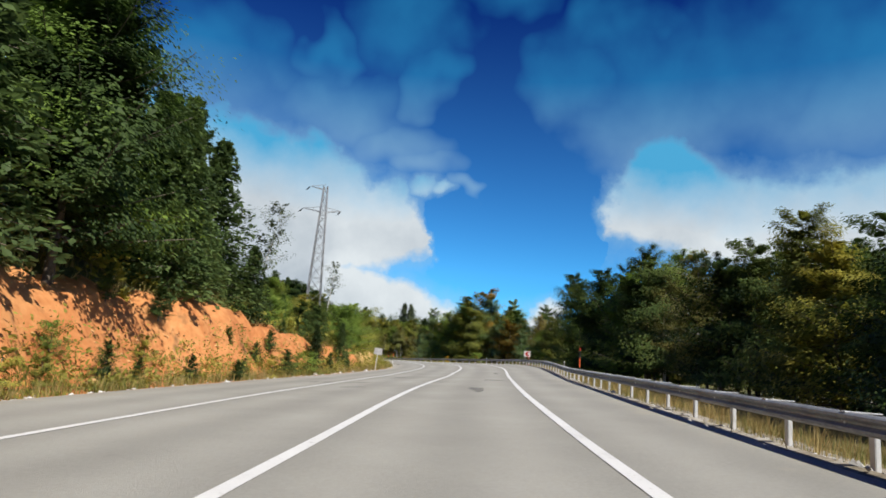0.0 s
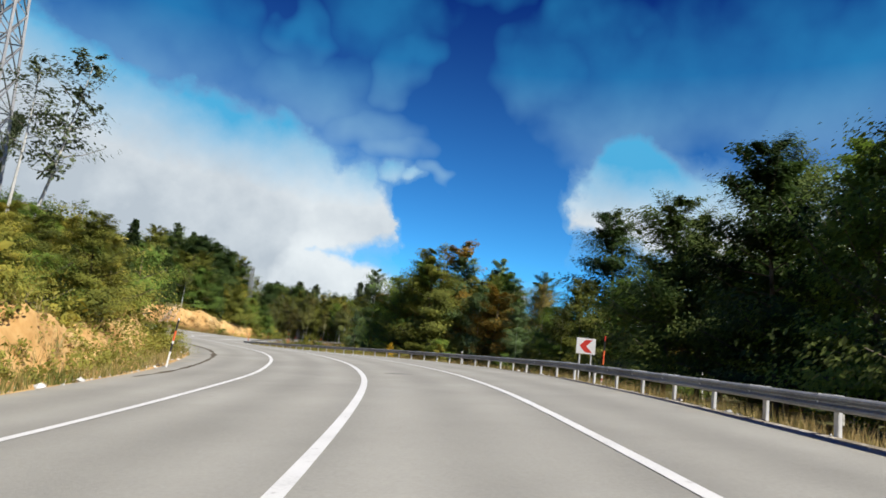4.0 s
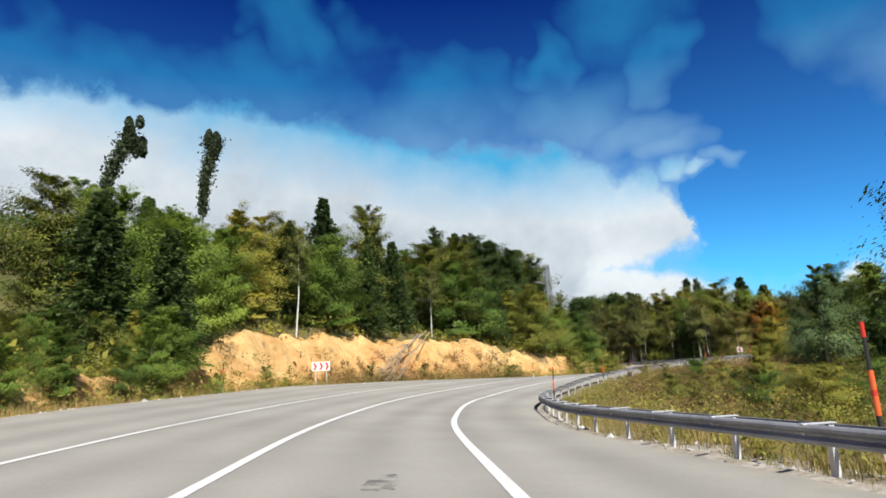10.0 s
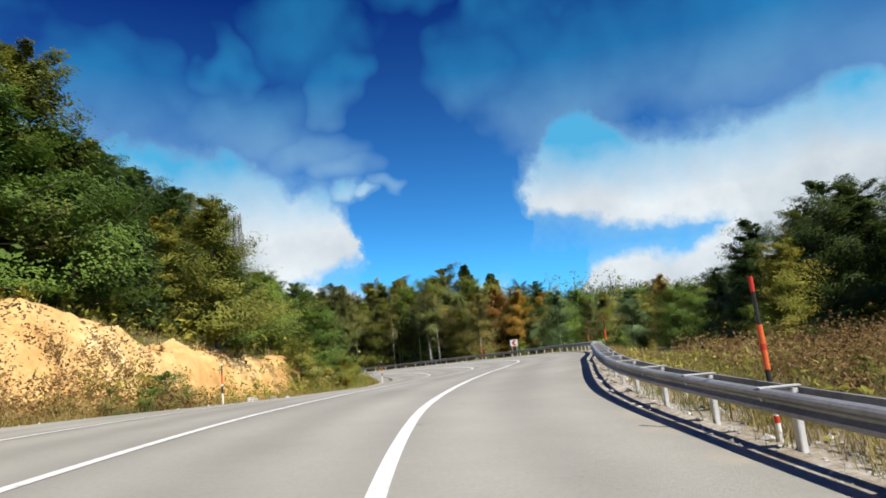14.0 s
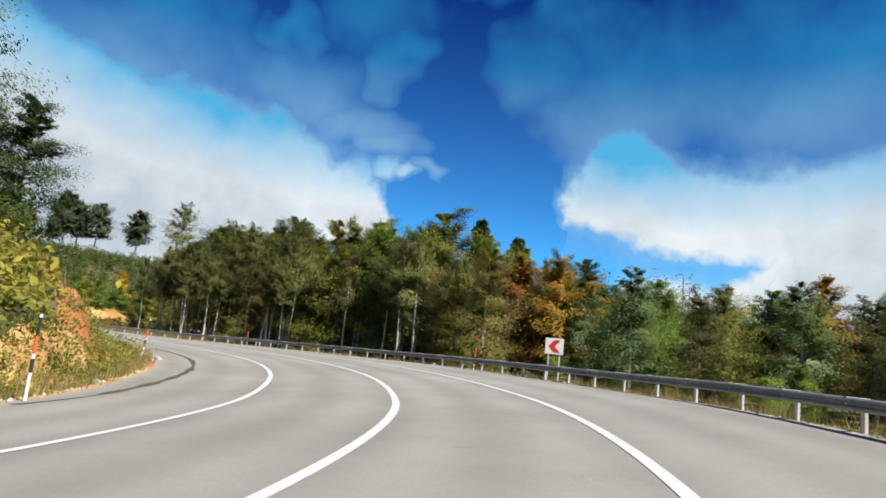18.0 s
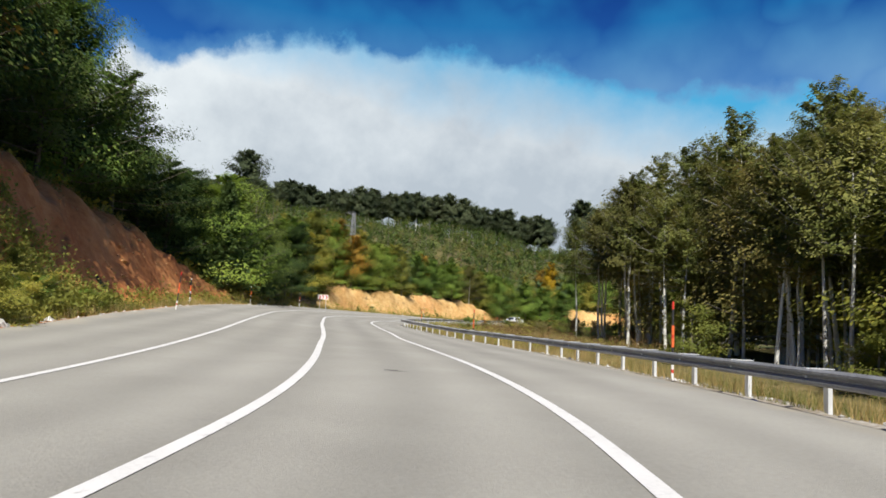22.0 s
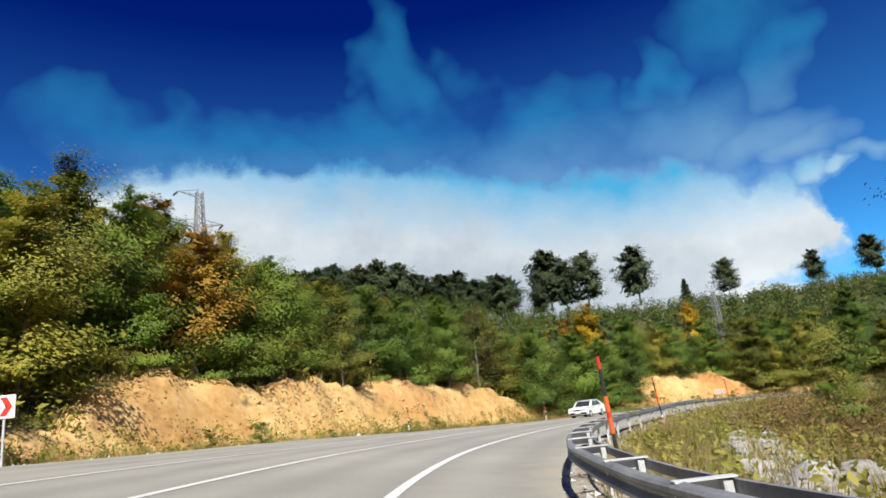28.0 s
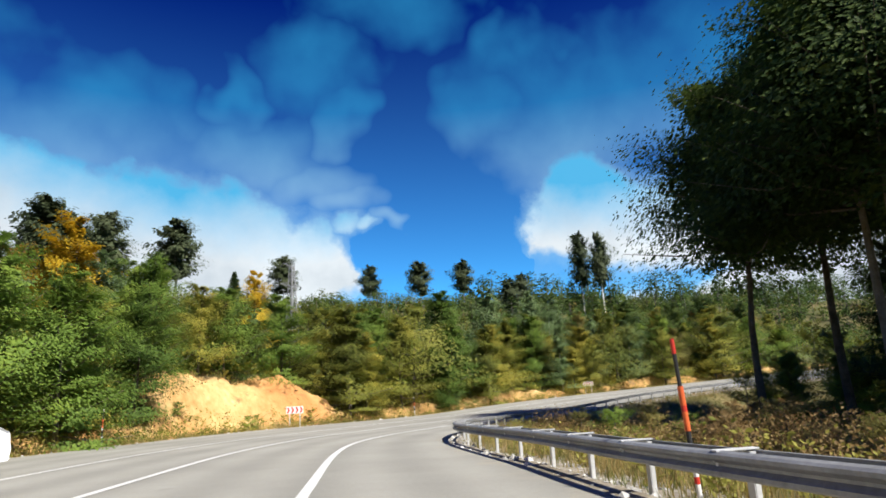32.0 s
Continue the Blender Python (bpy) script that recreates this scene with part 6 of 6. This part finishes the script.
def stones(name, label, count, pick, size, seed, kind="stuff", material=GRAVEL):
    rng = np.random.default_rng(seed)
    u, d = pick(rng, count)
    x, y = spot(u, d)
    z = verge_height(u, d, x, y)
    base = np.array([(1, 0, 0), (-1, 0, 0), (0, 1, 0), (0, -1, 0), (0, 0, 1), (0, 0, -1)], float)
    face = np.array([(0, 2, 4), (2, 1, 4), (1, 3, 4), (3, 0, 4), (2, 0, 5), (1, 2, 5), (3, 1, 5), (0, 3, 5)])
    s = rng.uniform(size[0], size[1], count) * (1 + (rng.random(count) < 0.06) * 1.6)
    v = base[None] * rng.uniform(0.6, 1.3, (count, 6, 1)) * s[:, None, None] * np.array([1, 1, 0.6])
    v += rng.normal(size=v.shape) * s[:, None, None] * 0.15
    v += np.stack([x, y, z + s * 0.15], -1)[:, None]
    f = face[None] + np.arange(count)[:, None, None] * 6
    tagged(new(name, mesh_of(name, v.reshape(-1, 3), f.reshape(-1, 3), material)), label, "stones", kind=kind)


stones("gravel_left", "loose pale stones along the asphalt edge", 3500, lambda r, n: ((q := r.uniform(-1, 40, n)), LEFT(q) + 0.1 - 1.0 * r.random(n) ** 1.5), (0.02, 0.07), 41)
stones("gravel_right", "loose gravel under the guard rail", 14000, lambda r, n: ((q := r.uniform(-1, 40, n)), RAIL(q) - 0.3 + 1.5 * r.random(n) ** 1.2), (0.01, 0.045), 42)
stones("rock_spill", "small pale limestone rubble in the meadow", 110, lambda r, n: ((q := 28.6 + 1.6 * r.random(n)), 8.2 + 1.75 * (q - 28.7) + 1.1 * r.random(n)), (0.05, 0.24), 44, material=ROCK)
stones("meadow_rubble", "low heap of pale rubble at the edge of the meadow", 260, lambda r, n: ((q := r.uniform(16.8, 18.4, n)), RAIL(q) + 6.0 + 1.2 * r.random(n)), (0.08, 0.24), 45, material=ROCK)
stones("rubble_heap", "small heap of white rubble behind the guard rail", 170, lambda r, n: ((q := r.normal(28.25, 0.12, n)), RAIL(q) + 5.2 + r.normal(size=n) * 0.7), (0.08, 0.22), 47, material=ROCK)
stones("bank_clods", "clods of clay on the cutting", 6000, lambda r, n: ((q := r.uniform(-1, 40, n)), LEFT(q) - 1.0 - 0.9 * CUT(q) * r.random(n) ** 1.6), (0.02, 0.10), 43, material=CLOD)


def boulder(u, d, size, seed):
    rng = random.Random(seed)
    bm = bmesh.new()
    bmesh.ops.create_icosphere(bm, subdivisions=2, radius=1.0)
    noise.seed_set(seed)
    for v in bm.verts:
        k = 1 + 0.45 * noise.noise(v.co * 1.1 + Vector((seed, 0, 0))) + 0.15 * noise.noise(v.co * 3.0)
        v.co = Vector((v.co.x * size * k, v.co.y * size * 0.75 * k, v.co.z * size * 0.6 * k))
    ob = part("boulder", bm, ROCK)
    tagged(ob, "pale grey limestone boulder in the meadow", "boulder", "boulders behind the rail")
    m = at_road(u, d, size * 0.12, rng.random() * 360)
    ob.matrix_basis = m @ Matrix.Rotation(rng.random() * 0.5, 4, "X")


rng = random.Random(9)
for k in range(6):
    boulder(13.5 + 0.25 * rng.random(), float(RAIL(13.6)) + 10 + 2.5 * rng.random(), 0.3 + 0.35 * rng.random(), 80 + k)
for k in range(64):
    along = rng.random()
    boulder(28.7 + 1.25 * along, 8.1 + 2.2 * along + 1.3 * rng.random(), 0.1 + 0.3 * rng.random() ** 2, k)
for k in range(7):
    boulder(16.75 + 0.2 * rng.random(), float(RAIL(16.8)) + 5.6 + 1.6 * rng.random(), 0.45 + 0.4 * rng.random(), 100 + k)
for k, (u, d) in enumerate([(21.0, float(LEFT(21.0)) + 0.1), (16.9, float(LEFT(16.9)) - 0.8), (16.7, float(LEFT(16.7)) - 0.9), (9.2, 9.5), (23.7, float(LEFT(23.7)) - 0.3), (22.9, float(LEFT(22.9)) - 0.4)]):
    boulder(u, d, 0.22 + 0.1 * (k % 3), 60 + k)


def fallen_tree():
    """Dead branches lying down the face of the cutting."""
    root = tagged(new("fallen_tree"), "dead bleached tree lying branches-down on the clay cutting", "dead tree")
    rng = np.random.default_rng(3)
    top = at_road(15.4, float(LEFT(15.4)) - 5.6, 0.6).translation
    foot = at_road(14.5, float(LEFT(14.5)) - 1.3, 0.1).translation
    a, b = np.array(top), np.array(foot)
    for k in range(4):
        p0 = a + rng.normal(size=3) * [0.5, 0.5, 0.1]
        p1 = b + rng.normal(size=3) * [1.0, 1.0, 0.0]
        mid = (p0 + p1) / 2 + [0, 0, 0.35]
        v, f = tubes([[(tuple(p0), 0.055), (tuple(mid), 0.04), (tuple(p1), 0.018)]], 6)
        part("stem", mesh_of("stem", v, f, DEAD, True), parent=root)
        twigs = []
        for n in range(20):
            t = 0.3 + 0.7 * rng.random()
            q = p0 + (p1 - p0) * t + [0, 0, 0.35 * 4 * t * (1 - t)]
            e = q + (p1 - p0) * 0.18 + rng.normal(size=3) * [0.7, 0.7, 0.25]
            twigs.append([(tuple(q), 0.022), (tuple((q + e) / 2 + [0, 0, 0.1]), 0.014), (tuple(e), 0.006)])
        v, f = tubes(twigs, 4)
        tagged(part("twig", mesh_of("twig", v, f, DEAD, True), parent=root), kind="stuff")


fallen_tree()


# ---- the white car ----
def hatchback():
    root = tagged(new("car"), "white four-door hatchback car on the road with dark windows", "car")
    L, W = 4.05, 1.66
    side = [(-2.02, 0.42), (-2.0, 0.66), (-1.86, 0.82), (-1.0, 0.9), (-0.35, 1.34), (0.9, 1.40), (1.55, 1.08), (1.98, 0.92), (2.03, 0.5), (1.95, 0.28), (-1.9, 0.26)]
    bm = bmesh.new()
    rings = []
    for sy, inset in ((-1, 0.06), (-1, 0.0), (1, 0.0), (1, 0.06)):
        ring = []
        for x, z in side:
            tumble = 0.17 * max(0.0, (z - 0.85) / 0.55)
            ring.append(bm.verts.new((x * (1 - inset * 0.15), sy * (W / 2 - tumble - inset * 0.5), z)))
        rings.append(ring)
    for p, q in zip(rings[:-1], rings[1:]):
        for k in range(len(side)):
            bm.faces.new((p[k], p[(k + 1) % len(side)], q[(k + 1) % len(side)], q[k]))
    bm.faces.new(rings[0])
    bm.faces.new(rings[-1][::-1])
    bmesh.ops.bevel(bm, geom=list(bm.edges), offset=0.035, segments=2, affect="EDGES", profile=0.6)
    body = part("body", bm, CARPAINT, root, smooth=False)

    def pane(name, pts, parent, label):
        b = bmesh.new()
        f = b.faces.new([b.verts.new(p) for p in pts])
        e = bmesh.ops.extrude_face_region(b, geom=[f])
        n = (Vector(pts[1]) - Vector(pts[0])).cross(Vector(pts[2]) - Vector(pts[0])).normalized() * 0.012
        for v in e["geom"]:
            if isinstance(v, bmesh.types.BMVert):
                v.co += n
        part(name, b, CARGLASS, parent, label)

    pane("windscreen", [(-0.99, -0.66, 0.93), (-0.99, 0.66, 0.93), (-0.42, 0.56, 1.32), (-0.42, -0.56, 1.32)][::-1], body, "dark glass windscreen")
    pane("rear_window", [(1.5, 0.6, 1.12), (1.5, -0.6, 1.12), (0.98, -0.55, 1.39), (0.98, 0.55, 1.39)][::-1], body, "dark glass rear window")
    for s in (-1, 1):
        for x0, x1, x2, x3 in ((-0.72, 0.28, 0.28, -0.28), (0.36, 1.3, 0.86, 0.36)):
            y = s * (W / 2 - 0.045)
            yt = s * (W / 2 - 0.155)
            pts = [(x0, y, 0.95), (x1, y, 0.95), (x2, yt, 1.3), (x3, yt, 1.3)]
            pane("side_window", pts if s < 0 else pts[::-1], body, "dark side window")
        b = bmesh.new()
        box(b, (0.1, 0.36, 0.13), (-1.97, s * 0.56, 0.68), bevel=0.03)
        part("headlight", b, TIN, body, "clear headlight")
        b = bmesh.new()
        box(b, (0.08, 0.16, 0.3), (1.99, s * 0.66, 0.78), bevel=0.03)
        part("tail_light", b, RED, body, "red tail light")
        b = bmesh.new()
        box(b, (0.14, 0.16, 0.11), (-0.62, s * (W / 2 + 0.07), 0.98), bevel=0.03)
        part("wing_mirror", b, BLACK, body)
        for x in (-1.25, 1.25):
            b = bmesh.new()
            tube(b, (x, s * (W / 2 - 0.19), 0.29), (x, s * (W / 2 + 0.01), 0.29), 0.29, n=20)
            wheel = part("wheel", b, RUBBER, root)
            b = bmesh.new()
            tube(b, (x, s * (W / 2 + 0.005), 0.29), (x, s * (W / 2 + 0.022), 0.29), 0.19, 0.15, n=16)
            part("rim", b, TIN, wheel, "grey steel rim")
    b = bmesh.new()
    box(b, (0.08, 1.5, 0.17), (-2.01, 0, 0.40), bevel=0.03)
    part("bumper", b, RUBBER, body, "grey front bumper")
    b = bmesh.new()
    box(b, (0.04, 0.7, 0.1), (-2.02, 0, 0.66))
    part("grille", b, BLACK, body)
    b = bmesh.new()
    box(b, (0.02, 0.5, 0.11), (-2.06, 0, 0.44))
    part("number_plate", b, WHITE, body, "blank white plate")
    return root


px, py = (float(v) for v in spot(33.5, -4.9))
a = at_u(AHEAD, np.array(33.5))
hatchback().matrix_basis = Matrix.Translation((px, py, float(road_z(33.5, -4.9)))) @ Matrix.Rotation(math.atan2(a[1], a[0]), 4, "Z")
